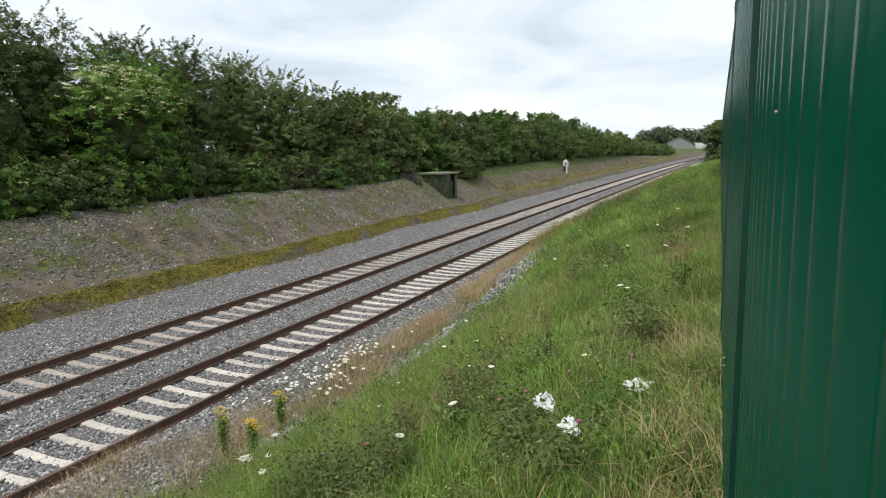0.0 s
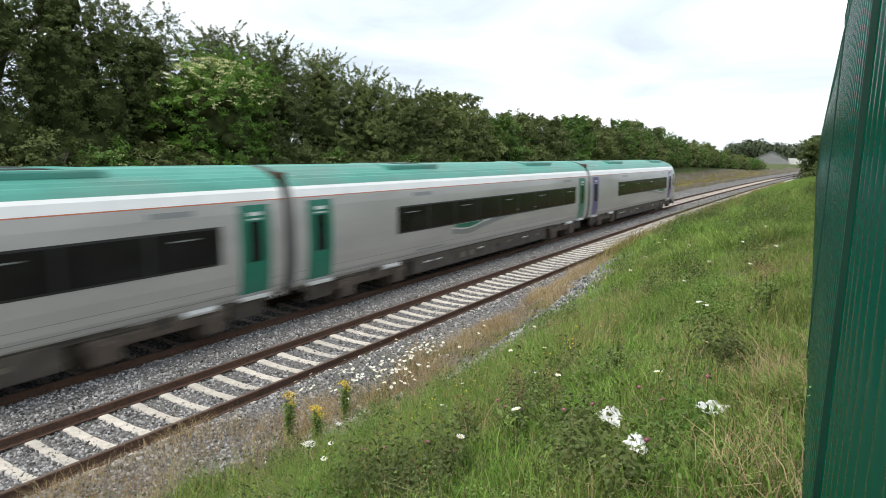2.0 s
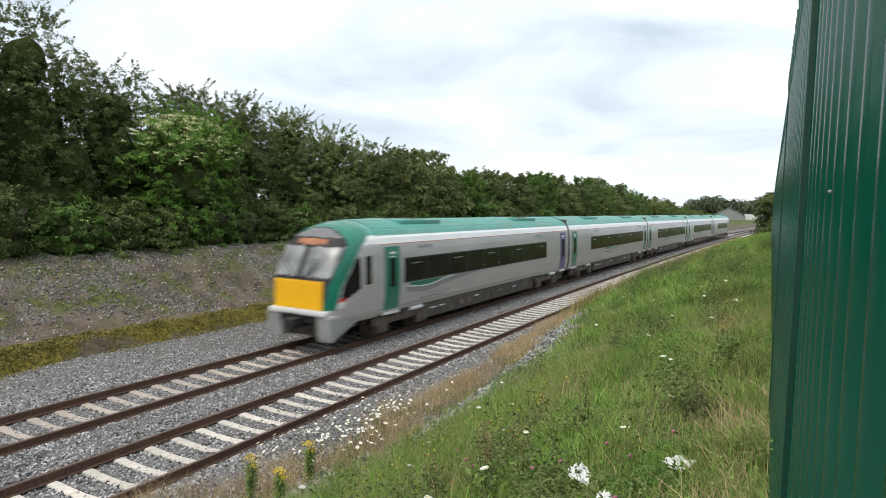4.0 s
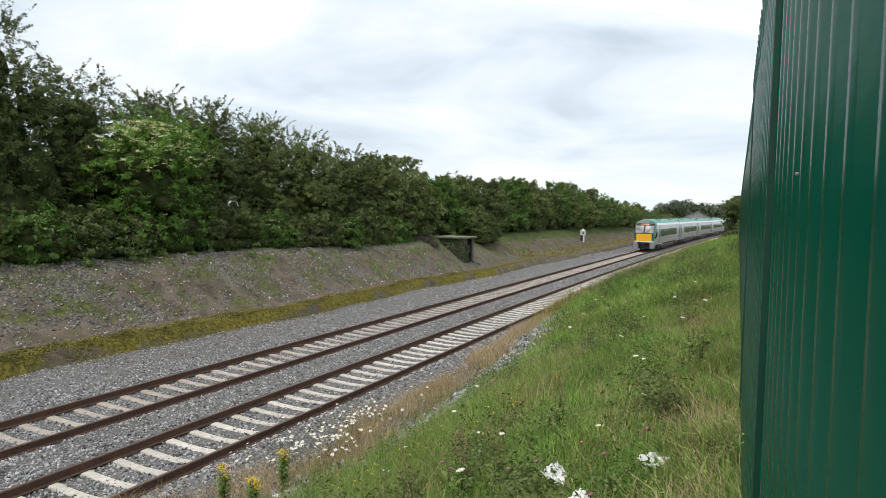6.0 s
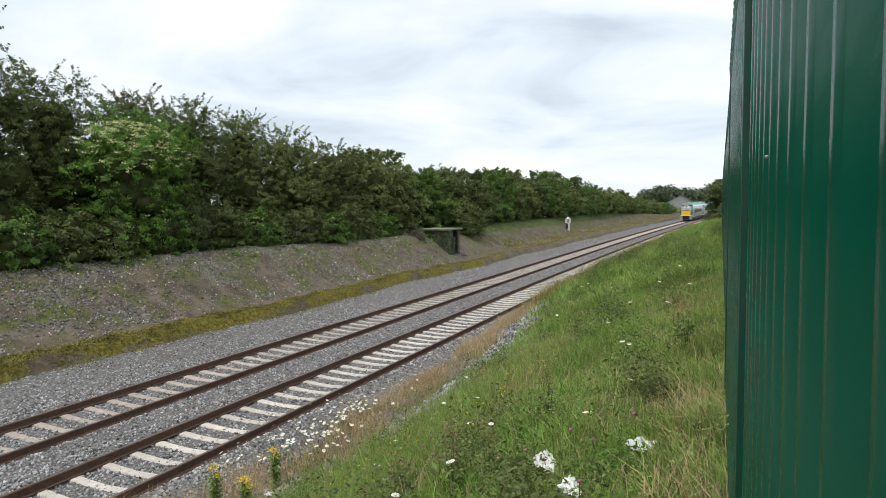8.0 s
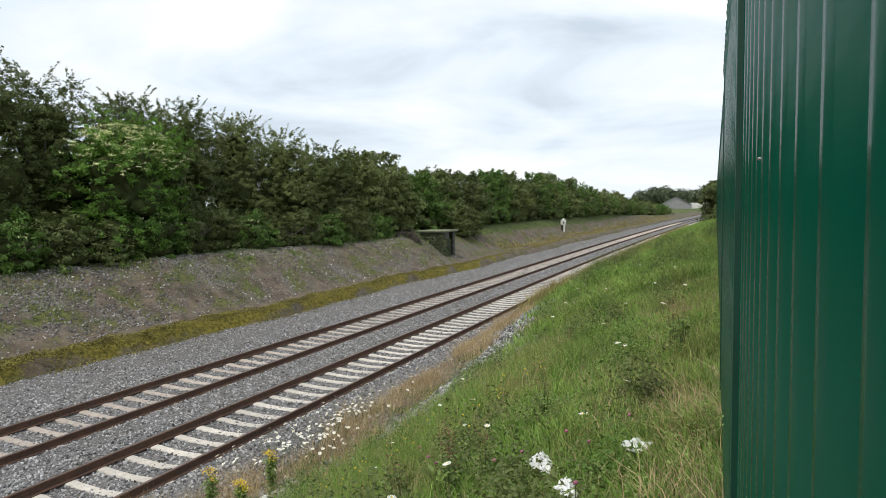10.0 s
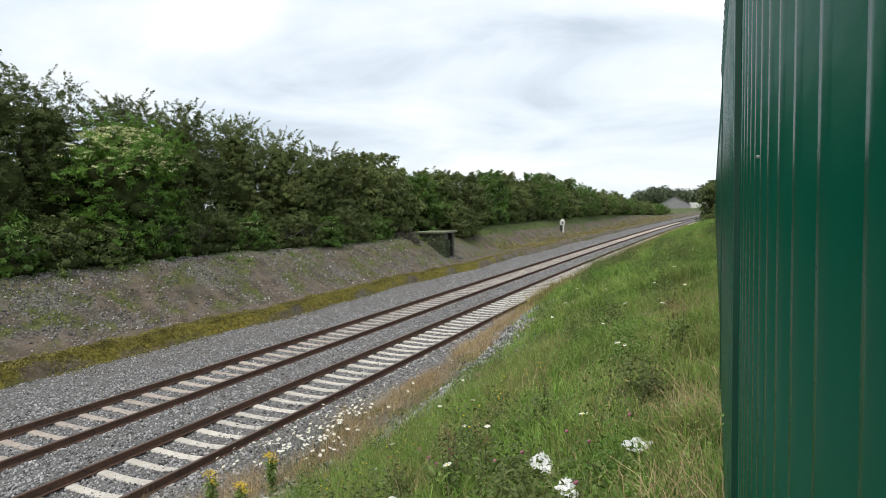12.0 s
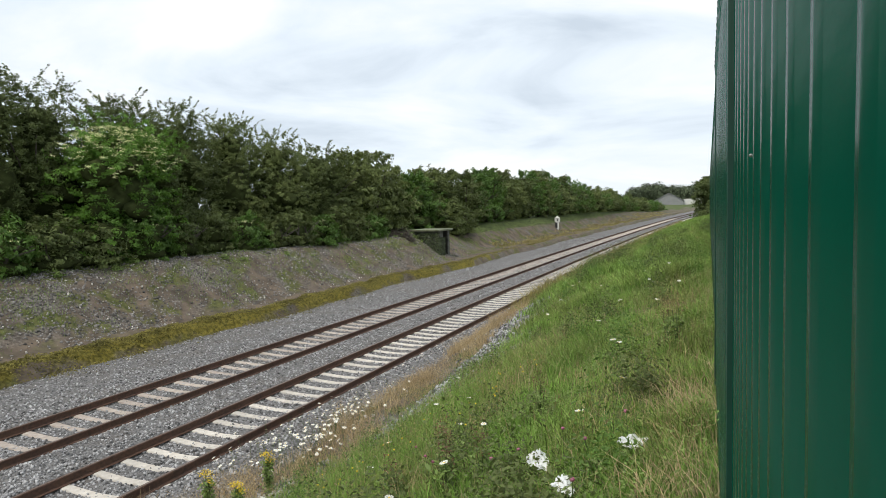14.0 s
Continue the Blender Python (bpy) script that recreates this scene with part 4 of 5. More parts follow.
def make_tree(name, label, category, x, y, h, w, d, seed, leafmat, leaves, size, blossom=0, sprigs=14, lobes=12, group=""):
    rng = np.random.default_rng(seed)
    z0 = float(ground_z(x, y)) - 0.1
    tree = tagged(put(name, None, m=pose(x, y, z0)), label, category, group=group)
    # stems and limbs
    bm = bmesh.new()
    for k in range(3):
        a = rng.uniform(0, 6.283)
        base = Vector((0.25 * math.cos(a), 0.25 * math.sin(a), 0))
        mid = base + Vector((rng.uniform(-0.3, 0.3) * d * 0.4, rng.uniform(-0.3, 0.3) * w * 0.4, h * 0.35))
        rod_bm(base, mid, 0.13, 0.08, 7, bm)
        for _ in range(3):
            tip = mid + Vector((rng.uniform(-0.3, 0.3) * d, rng.uniform(-0.3, 0.3) * w, h * rng.uniform(0.15, 0.42)))
            rod_bm(mid, tip, 0.07, 0.02, 5, bm)
    part("trunk", bm, M_BARK, tree, "grey-brown stems")
    L = lobes_for(rng, w, d, h, lobes)
    # solid inner mass that closes the crown, the shade between leaves painted dark
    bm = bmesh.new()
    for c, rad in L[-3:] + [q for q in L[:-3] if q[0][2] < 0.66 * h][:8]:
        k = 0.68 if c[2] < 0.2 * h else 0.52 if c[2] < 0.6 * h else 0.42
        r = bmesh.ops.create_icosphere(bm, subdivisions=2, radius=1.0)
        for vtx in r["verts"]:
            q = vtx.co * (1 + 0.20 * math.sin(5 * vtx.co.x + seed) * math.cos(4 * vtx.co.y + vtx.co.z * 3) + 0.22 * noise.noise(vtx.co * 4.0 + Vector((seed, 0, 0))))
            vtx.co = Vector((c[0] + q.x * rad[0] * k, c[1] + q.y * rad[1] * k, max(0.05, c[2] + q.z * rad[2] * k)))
    crown_core = part("shade_core", bm, M_CORE, tree, "solid dark core standing for the shade among the leaves", smooth=True)
    # leaves in clumps over every lobe
    vol = np.array([r[0] * r[1] + r[1] * r[2] + r[0] * r[2] for _, r in L])
    share = (leaves * vol / vol.sum()).astype(int)
    cs, os_ = [], []
    for (c, rad), n in zip(L, share):
        # sprays: short leafy shoots that leave the lobe outwards, thicker on its upper side
        nc = max(10, n // 34)
        u = rng.normal(0, 1, (nc, 3)) + np.array([0, 0, 0.28])
        u /= np.linalg.norm(u, axis=1, keepdims=True)
        cc = c + u * rad * rng.uniform(0.60, 1.05, (nc, 1))
        shoot = u * np.array([1.0, 1.0, 0.45]) + rng.normal(0, 0.45, (nc, 3)) + np.array([0, 0, 0.12])
        shoot /= np.linalg.norm(shoot, axis=1, keepdims=True)
        shoot *= size * rng.uniform(3.0, 7.5, (nc, 1))
        pick = rng.integers(0, nc, n)
        along = rng.random((n, 1))
        p = cc[pick] + shoot[pick] * along + rng.normal(0, 1, (n, 3)) * size * (1.75 - 1.1 * along) * np.array([1.0, 1.0, 0.6])
        o = u[pick]
        ok = p[:, 2] > 0.05
        cs.append(p[ok])
        os_.append(o[ok])
    # thin sprigs that break the outline
    tips = []
    for k in range(sprigs):
        a = rng.uniform(0, 6.283)
        c, rad = L[rng.integers(0, len(L))]
        if c[2] < h * 0.5:
            c, rad = L[-1]
        u = np.array([math.cos(a) * 0.6, math.sin(a) * 0.7, rng.uniform(0.55, 1.0)])
        u /= np.linalg.norm(u)
        p0 = c + u * rad * 0.9
        ln = rng.uniform(0.35, 1.25) * (h / 8.0)
        dirv = u * 0.5 + np.array([rng.uniform(-0.5, 0.5), rng.uniform(-0.6, 0.6), rng.uniform(0.5, 1.0)])
        dirv /= np.linalg.norm(dirv)
        m = 60
        tt = rng.random(m)[:, None]
        sag = np.array([dirv[0], dirv[1], -0.35]) * 0.35 * ln
        cs.append(p0 + dirv * ln * tt + sag * tt * tt + rng.normal(0, size * 1.0, (m, 3)) * (1.25 - tt))
        os_.append(np.tile(dirv, (m, 1)))
    cs, os_ = np.concatenate(cs), np.concatenate(os_)
    put("crown", fast_mesh("crown", leaf_quads(rng, cs, os_, size), 4, leafmat), tree, "dense small leaves with an uneven outline")
    if blossom:
        c, rad = L[-2]
        u = rng.normal(0, 1, (blossom, 3))
        u[:, 0] = np.abs(u[:, 0]) * 1.2
        u[:, 1] = u[:, 1] * 0.75 - 0.25
        u[:, 2] = np.abs(u[:, 2]) * 1.2 + 0.7
        u /= np.linalg.norm(u, axis=1, keepdims=True)
        heads = c + u * rad * 1.14
        m = 24
        pts = (heads[:, None, :] + rng.normal(0, 1, (blossom, m, 3)) * np.array([0.07, 0.09, 0.03])).reshape(-1, 3)
        put("blossom", fast_mesh("blossom", leaf_quads(rng, pts, np.tile([0.3, 0, 1.0], (len(pts), 1)), 0.032), 4, M_BLOSSOM), tree, "flat cream blossom heads")
    return tree


HEDGE = "hedge along the cutting top"


def hedge_x(y):
    return -19.2 + 1.0 * smooth01(20, 60, y) + float(bend(y)) + 1.2 * smooth01(70, 140, y)


rg = random.Random(11)
row = []
yy = 4.0
k = 0
while yy < 215:
    f = float(smooth01(60, 170, yy))
    h = float(np.interp(yy, [0, 14.5, 17.5, 20.5, 26, 30, 36, 46, 60, 75, 90, 110, 127, 162, 207], [12.2, 12.0, 10.0, 8.0, 9.2, 8.6, 7.2, 7.1, 6.3, 6.0, 6.6, 6.0, 4.7, 4.2, 2.8])) * (rg.uniform(0.93, 1.07) if yy < 50 else rg.uniform(0.80, 1.08))
    w = (6.2 + 1.2 * f) * rg.uniform(0.9, 1.15)
    row.append((yy, h, w))
    yy += w * 0.62
    k += 1
for k, (yy, h, w) in enumerate(row):
    near = yy < 42
    lm_ = (M_LEAF_A, M_LEAF_C, M_LEAF_B, M_LEAF_B, M_LEAF_C)[rg.randrange(5)] if not near else M_LEAF_A if yy < 25 or k % 3 == 0 else M_LEAF_C
    make_tree("hawthorn_tree", "dense dark green hawthorn growing on the cutting top" if lm_ is M_LEAF_A else "bright green thorn tree growing on the cutting top" if lm_ is M_LEAF_B else "olive-tinged thorn tree growing on the cutting top", "tree",
              hedge_x(yy) + rg.uniform(-0.5, 0.4), yy, h, w, 6.0, 100 + k, lm_, 54000 if near else 11000 if yy < 90 else 6000, 0.062 if near else 0.125 if yy < 90 else 0.17, sprigs=30 if near else 36 if yy < 90 else 14, lobes=24, group=HEDGE)

# elder in flower and low bramble along the hedge foot
make_tree("elder_bush", "bright green elder bush with cream blossom in the hedge", "bush", -16.6, 21.8, 6.9, 8.6, 4.4, 301, M_ELDER, 40000, 0.068, blossom=190, sprigs=6, lobes=20)
yy = 9.0
k = 0
while yy < 62:
    if 45.5 < yy < 56.5:
        yy += 2.0
        continue
    make_tree("bramble_bush", "low green bramble at the foot of the hedge", "bush", hedge_x(yy) + (3.4 if yy < 24 else 3.0) + rg.uniform(-0.2, 0.3), yy, rg.uniform(1.7, 2.8), 3.2, 2.2, 400 + k, M_LEAF_B if k % 3 == 0 else M_LEAF_A, 3600, 0.085, blossom=5 if k % 3 == 0 else 0, sprigs=4, lobes=6, group="brambles under the hedge")
    yy += rg.uniform(1.9, 2.6)
    k += 1
make_tree("hedge_bush", "leafy green bush beside the palisade fence", "bush", 8.0, 62.0, 3.6, 4.2, 2.8, 501, M_LEAF_A, 9000, 0.11, sprigs=10)
make_tree("hedge_bush", "leafy green bush beside the palisade fence", "bush", 8.4, 70.0, 3.9, 4.4, 3.0, 502, M_LEAF_A, 6000, 0.14, sprigs=10)


def far_woods():
    """Low trees on the skyline, too far to count."""
    rng = np.random.default_rng(77)
    cs, os_ = [], []
    for i in range(60):
        y = rng.uniform(150, 240)
        x = -24 + bend(y) - rng.uniform(0, 14) - 0.03 * y
        h = rng.uniform(3.5, 6.5) * (0.9 if y < 260 else 1.1)
        u = rng.normal(0, 1, (420, 3))
        u /= np.linalg.norm(u, axis=1, keepdims=True)
        cs.append(np.array([x, y, h * 0.5]) + u * np.array([3.5, 4.5, h * 0.55]) * rng.uniform(0.6, 1.1, (420, 1)))
        os_.append(u)
    for i in range(46):
        a = radians(rng.uniform(-3.0, 7.0))
        r = rng.uniform(520, 600)
        x, y = 8.9 - math.sin(a) * r, math.cos(a) * r
        h = rng.uniform(9, 16)
        u = rng.normal(0, 1, (500, 3))
        u /= np.linalg.norm(u, axis=1, keepdims=True)
        cs.append(np.array([x, y, h * 0.55]) + u * np.array([7, 8, h * 0.5]) * rng.uniform(0.5, 1.1, (500, 1)))
        os_.append(u)
    cs, os_ = np.concatenate(cs), np.concatenate(os_)
    far = cs[:, 1] > 480
    sz = np.where(far, 1.25, 0.5)
    q = leaf_quads(rng, cs, os_, 1.0)
    q = cs[:, None, :] + (q - cs[:, None, :]) * sz[:, None, None]
    tagged(put("far_woods", fast_mesh("far_woods", q, 4, M_LEAF_FAR)), "distant dark green trees along the skyline", "trees", kind="stuff")


far_woods()


def far_shed():
    """A pale grey shed beyond the bend."""
    shed = tagged(put("farm_shed", None, m=pose(-16.5, 360, 0.0, 0, 0, 4)), "pale grey gabled shed beyond the far bend", "shed")
    bm = bmesh.new()
    L, W, E, R = 14, 7.5, 2.8, 6.8
    vs = [bm.verts.new(p) for p in ((-W, 0, 0), (W, 0, 0), (W, 0, E), (0, 0, R), (-W, 0, E), (-W, L, 0), (W, L, 0), (W, L, E), (0, L, R), (-W, L, E))]
    for q in ((0, 1, 2, 3, 4), (9, 8, 7, 6, 5), (1, 6, 7, 2), (5, 0, 4, 9), (0, 5, 6, 1)):
        bm.faces.new([vs[i] for i in q])
    part("wall", bm, M_SHED, shed)
    bm = bmesh.new()
    for s in (-1, 1):
        vs = [bm.verts.new(p) for p in ((0, -0.4, R + 0.05), (s * (W + 0.4), -0.4, E - 0.12), (s * (W + 0.4), L + 0.4, E - 0.12), (0, L + 0.4, R + 0.05))]
        fc = bm.faces.new(vs)
        r = bmesh.ops.extrude_face_region(bm, geom=[fc])
        bmesh.ops.translate(bm, vec=(0, 0, 0.2), verts=[g for g in r["geom"] if isinstance(g, bmesh.types.BMVert)])
    part("roof", bm, M_SHED, shed, "grey sheet roof")
    part("lean_to", box_bm(W, W + 9, 2, 12, 0, 3.6, 0.1), M_SHED_WALL, shed, "white rendered lean-to")


far_shed()


# ---------------------------------------------------------------- hut and mile post
def build_hut():
    x, y = -12.9, 48.6
    z = 0.12
    hut = tagged(put("trackside_hut", None, m=pose(x, y, z, 0, 0, -4) @ Matrix.Diagonal((0.95, 0.9, 1, 1))), "small dark concrete hut half grown over with ivy", "hut")
    bm = box_bm(-1.2, 1.1, 1.0, 1.12, 0, 2.25)
    box_bm(-1.2, -1.08, -1.1, 1.0, 0, 2.25, 0, bm)
    box_bm(0.98, 1.1, -1.1, -0.15, 0, 2.25, 0, bm)
    box_bm(0.98, 1.1, 0.75, 1.0, 0, 2.25, 0, bm)
    box_bm(-1.08, 0.98, -1.1, -0.98, 0, 2.25, 0, bm)
    part("wall", bm, M_HUT, hut, "damp-stained concrete wall")
    part("roof", box_bm(-1.45, 1.35, -1.45, 1.35, 2.25, 2.39, 0.03), M_HUT_ROOF, hut, "mossy flat slab roof")
    rng = np.random.default_rng(9)
    n = 2000
    u = rng.random((n, 3))
    p = np.stack([rng.uniform(-1.3, 1.32, n), -1.14 - 0.16 * rng.random(n), 2.1 * rng.random(n) ** 1.2], -1)
    s = rng.random(n) < 0.3
    p[s] = np.stack([1.14 + 0.14 * rng.random(s.sum()), rng.uniform(-1.1, -0.1, s.sum()), 1.7 * rng.random(s.sum())], -1)
    put("ivy", fast_mesh("ivy", leaf_quads(rng, p, np.tile([0.6, -0.8, 0.2], (n, 1)), 0.09), 4, M_IVY), hut, "green ivy climbing the walls")


build_hut()


def build_post():
    x, y = -12.5, 91.0
    z = float(ground_z(x, y)) - 0.35
    post = tagged(put("mile_post", None, m=pose(x, y, z, 0, 0, 20)), "white trackside post with a black panel and white top", "post")
    part("shaft", box_bm(-0.12, 0.24, -0.08, 0.08, 0, 1.9, 0.01), M_POSTWHITE, post)
    part("panel", box_bm(-0.30, 0.02, -0.12, -0.06, 0.35, 1.15, 0.01), M_POSTBLACK, post, "black panel")
    part("cap", box_bm(-0.36, 0.40, -0.12, 0.12, 1.2, 1.85, 0.08), M_POSTWHITE, post, "white rounded plate")
    part("peak", rod_bm((0.02, 0, 1.8), (0.02, 0, 2.1), 0.3, 0.05, 8), M_POSTWHITE, post)
    part("bar", box_bm(-0.06, 0.10, -0.14, -0.12, 1.35, 1.6), M_POSTBLACK, post)


build_post()


# ---------------------------------------------------------------- grass and flowers
def blades(name, px, py, h, width, material, seed, label, lean=0.45, base=None):
    """Grass blades, each a bent tapering strip (a quad and a tip)."""
    rng = np.random.default_rng(seed)
    n = len(px)
    pz = ground_z(px, py) if base is None else base
    root = np.stack([px, py, pz - 0.02], -1)
    a = rng.uniform(0, 6.283, n)
    side = np.stack([np.cos(a), np.sin(a), np.zeros(n)], -1) * (width * rng.uniform(0.6, 1.4, n))[:, None]
    b = rng.uniform(0, 6.283, n)
    ln = h * rng.uniform(0.5, 1.3, n)
    le = lean * rng.uniform(0.1, 1.0, n)
    dirv = np.stack([np.cos(b) * le, np.sin(b) * le, np.ones(n)], -1)
    mid = root + dirv * (ln * 0.55)[:, None]
    tip = mid + (dirv * np.array([2.6, 2.6, 0.55])) * (ln * 0.5)[:, None]
    v = np.stack([root - side, root + side, mid + side * 0.7, tip, mid - side * 0.7], 1).astype(np.float32)
    me = bpy.data.meshes.new(name)
    me.vertices.add(n * 5)
    me.vertices.foreach_set("co", v.reshape(-1))
    idx = (np.arange(n)[:, None] * 5 + np.array([0, 1, 2, 4, 4, 2, 3])[None]).astype(np.int32)
    me.loops.add(n * 7)
    me.loops.foreach_set("vertex_index", idx.reshape(-1))
    me.polygons.add(n * 2)
    me.polygons.foreach_set("loop_start", (np.arange(n)[:, None] * 7 + np.array([0, 4])[None]).reshape(-1).astype(np.int32))
    me.polygons.foreach_set("loop_total", np.tile([4, 3], n).astype(np.int32))
    me.materials.append(material)
    me.update(calc_edges=True)
    return tagged(put(name, me), label, "grass", kind="stuff")


def bank_points(rng, n, y0, y1, u0, u1, power=1.6):
    y = y0 + (y1 - y0) * rng.random(n) ** power
    u = u0 + (u1 - u0) * rng.random(n)
    return u + bend(y), y


rng = np.random.default_rng(21)


def clumpy(px, py, keep, s=2.3, seed=1.0):
    v = 0.5 + 0.5 * lumps(px, py, s, seed)
    ok = rng.random(len(px)) < keep + (1 - keep) * v
    return px[ok], py[ok]


def on_bank(px, py):
    ok = px - bend(py) > veg_edge(py) + rng.normal(0, 0.28, len(px)) + 0.45 * lumps(px, py, 1.5, 30)
    return px[ok], py[ok]


px, py = on_bank(*clumpy(*bank_points(rng, 240000, 1.2, 17, 1.4, 9.4, 1.25), 0.55))
blades("bank_grass", px, py, 0.22 + 0.13 * lumps(px, py, 1.3, 2) + 0.09 * lumps(px, py, 3.7, 9), 0.0045, M_GRASS, 31, "long green grass on the bank beside the track", 0.55)
px, py = on_bank(*clumpy(*bank_points(rng, 110000, 15, 75, 1.2, 9.2, 1.5), 0.55))
blades("bank_grass_far", px, py, 0.34 + 0.16 * lumps(px, py, 0.9, 4), 0.011, M_GRASS, 32, "long green grass on the bank farther along", 0.55)
px, py = on_bank(*bank_points(rng, 16000, 3.2, 10.5, 1.2, 6.2, 1.0))
blades("tall_grass", px, py, 0.55, 0.0028, M_GRASS, 37, "tall thin grass stems at the edge of the bank", 0.35)
px, py = on_bank(*bank_points(rng, 6000, 3.2, 12, 1.2, 6.5, 1.0))
blades("seed_heads", px, py, 0.50, 0.0022, M_DRY, 38, "pale seeding grass stems at the edge of the bank", 0.5)
px, py = on_bank(*bank_points(rng, 11000, 1.6, 17, 2.5, 9.0, 1.1))
blades("pale_stalks", px, py, 0.38, 0.0018, M_DRY, 39, "pale dry stalks standing in the bank grass", 0.45)
px, py = bank_points(rng, 17000, 25, 95, 0.75, 2.7, 1.2)
blades("bank_edge_weeds", px, py, 0.66 + 0.34 * lumps(px, py, 0.8, 11), 0.011, M_DRY2, 41, "tall rough weeds at the edge of the near track", 0.35, np.maximum(ground_z(px, py), -0.2))
px, py = bank_points(rng, 130000, 4, 40, 0.2, 4.4, 1.25)
strip = np.abs((px - bend(py)) - (0.5 * veg_edge(py) - 0.05)) < 0.75 + 0.45 * lumps(px, py, 0.9, 6)
px, py = clumpy(px[strip], py[strip], 0.03, 1.7, 7)
blades("dry_grass", px, py, 0.34 + 0.12 * lumps(px, py, 1.1, 2), 0.0026, M_DRY, 33, "dry straw-coloured grass at the foot of the bank", 0.7, np.maximum(ground_z(px, py), ballast_z(px, py) - 0.05))
px, py = on_bank(*clumpy(*bank_points(rng, 6500, 1.4, 24, 3.2, 9.3, 1.2), 0.02, 1.6, 9))
blades("straw_tufts", px, py, 0.26, 0.003, M_DRY, 34, "straw-coloured dead grass tufts in the bank grass", 0.9)
px, py = bank_points(rng, 1500, 1.4, 6, 8.5, 8.95, 1.2)
blades("fence_foot_straw", px, py, 0.28, 0.0032, M_DRY, 35, "dry grass along the foot of the fence", 1.0)
# broad weed leaves among the grass
px, py = on_bank(*bank_points(rng, 230000, 1.3, 30, 1.6, 9.3, 1.3))
ok = lumps(px, py, 1.9, 13) + 0.6 * lumps(px, py, 5.2, 4) + rng.normal(0, 0.2, len(px)) > 0.28
px, py = px[ok], py[ok]
c = np.stack([px, py, ground_z(px, py) + rng.uniform(0.02, 0.42, len(px)) * (0.8 + 0.4 * lumps(px, py, 2.2, 3))], -1)
tagged(put("bank_weeds", fast_mesh("bank_weeds", leaf_quads(rng, c, np.tile([0, 0, 1.0], (len(c), 1)), 0.0145), 4, M_WEED)), "low broad-leaved weeds among the bank grass", "weeds", kind="stuff")
# bank opposite: sparse weeds, and the moss on the ridge
yv = 6 + 60 * rng.random(30000) ** 1.5
uv = ridge(yv) - 1.9 - 4.2 * rng.random(30000) ** 0.8
xv = uv + bend(yv)
ok = lumps(xv, yv, 0.8, 17) + 0.5 * lumps(xv, yv, 2.7, 8) + rng.normal(0, 0.25, len(xv)) > 0.2
xv, yv = xv[ok], yv[ok]
blades("bank_weed_tufts", xv, yv, 0.17, 0.008, M_WEED, 36, "thin weeds on the bare cutting side", 0.9)
yv = 62 + 130 * rng.random(13000) ** 1.2
uv = ridge(yv) - 0.4 - 3.6 * rng.random(13000) ** 1.3
ok = lumps(uv, yv * 0.4, 0.9, 5) + rng.normal(0, 0.3, len(yv)) > 0.0
blades("far_bank_grass", uv[ok] + bend(yv[ok]), yv[ok], 0.28, 0.03, M_DRY2, 40, "rough yellow-green grass on the far cutting side", 0.6)
yv = 6 + 60 * rng.random(78000) ** 1.6
uv = ridge(yv) + 0.05 + rng.normal(0, 1, len(yv)) * (0.42 + 0.16 * lumps(yv, yv * 0.3, 1.1, 2)) * (1 - 0.5 * smooth01(36, 60, yv))
thin = rng.random(len(yv)) > 0.8 * smooth01(36, 58, yv)
yv, uv = yv[thin], uv[thin]
xv, yv = clumpy(uv + bend(yv), yv, 0.35, 1.8, 19)
zb = np.maximum(ground_z(xv, yv), ballast_z(xv, yv))
c = np.stack([xv, yv, zb + rng.uniform(0.0, 0.10, len(xv)) + 0.14 * np.clip(lumps(xv, yv, 2.4, 6), 0, 1) * rng.random(len(xv))], -1)
tagged(put("moss_ridge", fast_mesh("moss_ridge", leaf_quads(rng, c, np.tile([0.4, -0.2, 0.8], (len(c), 1)), 0.034), 4, M_MOSS)), "yellow-green moss and weeds on a low ridge beside the ballast", "moss", kind="stuff")


def weed_clumps(name, label, material, spots, leaves, size, seed):
    """Leafy clumps of many small leaves; spots are x, y, radius, height."""
    g = np.random.default_rng(seed)
    cs, os_ = [], []
    for x, y, rad, h in spots:
        n = int(leaves * (rad / 0.3) ** 1.5)
        u = g.normal(0, 1, (n, 3))
        u[:, 2] = np.abs(u[:, 2])
        u /= np.linalg.norm(u, axis=1, keepdims=True)
        k = g.uniform(0.35, 1.08, (n, 1)) * (1 + 0.25 * np.sin(4 * np.arctan2(u[:, 1:2], u[:, 0:1]) + x * 9))
        cs.append(np.array([x, y, float(ground_z(x, y))]) + u * k * np.array([rad, rad, h]))
        os_.append(u)
    cs, os_ = np.concatenate(cs), np.concatenate(os_)
    tagged(put(name, fast_mesh(name, leaf_quads(g, cs, os_, size), 4, material)), label, "weeds", kind="stuff")


def bank_spots(n, seed, lo, hi):
    g = np.random.default_rng(seed)
    out = []
    while len(out) < n:
        y = 3.2 + 32 * g.random() ** 1.4
        x = float(bend(y)) + g.uniform(2.0, 8.6)
        if x - float(bend(y)) > float(veg_edge(y)) + 0.1 and 0.5 + 0.5 * float(lumps(x, y, 0.7, seed)) > 0.35 * g.random() + 0.25:
            rad = g.uniform(lo, hi) * (1 + 0.012 * y)
            out.append((x, y, rad, rad * g.uniform(0.6, 1.3) + 0.30))
    return out


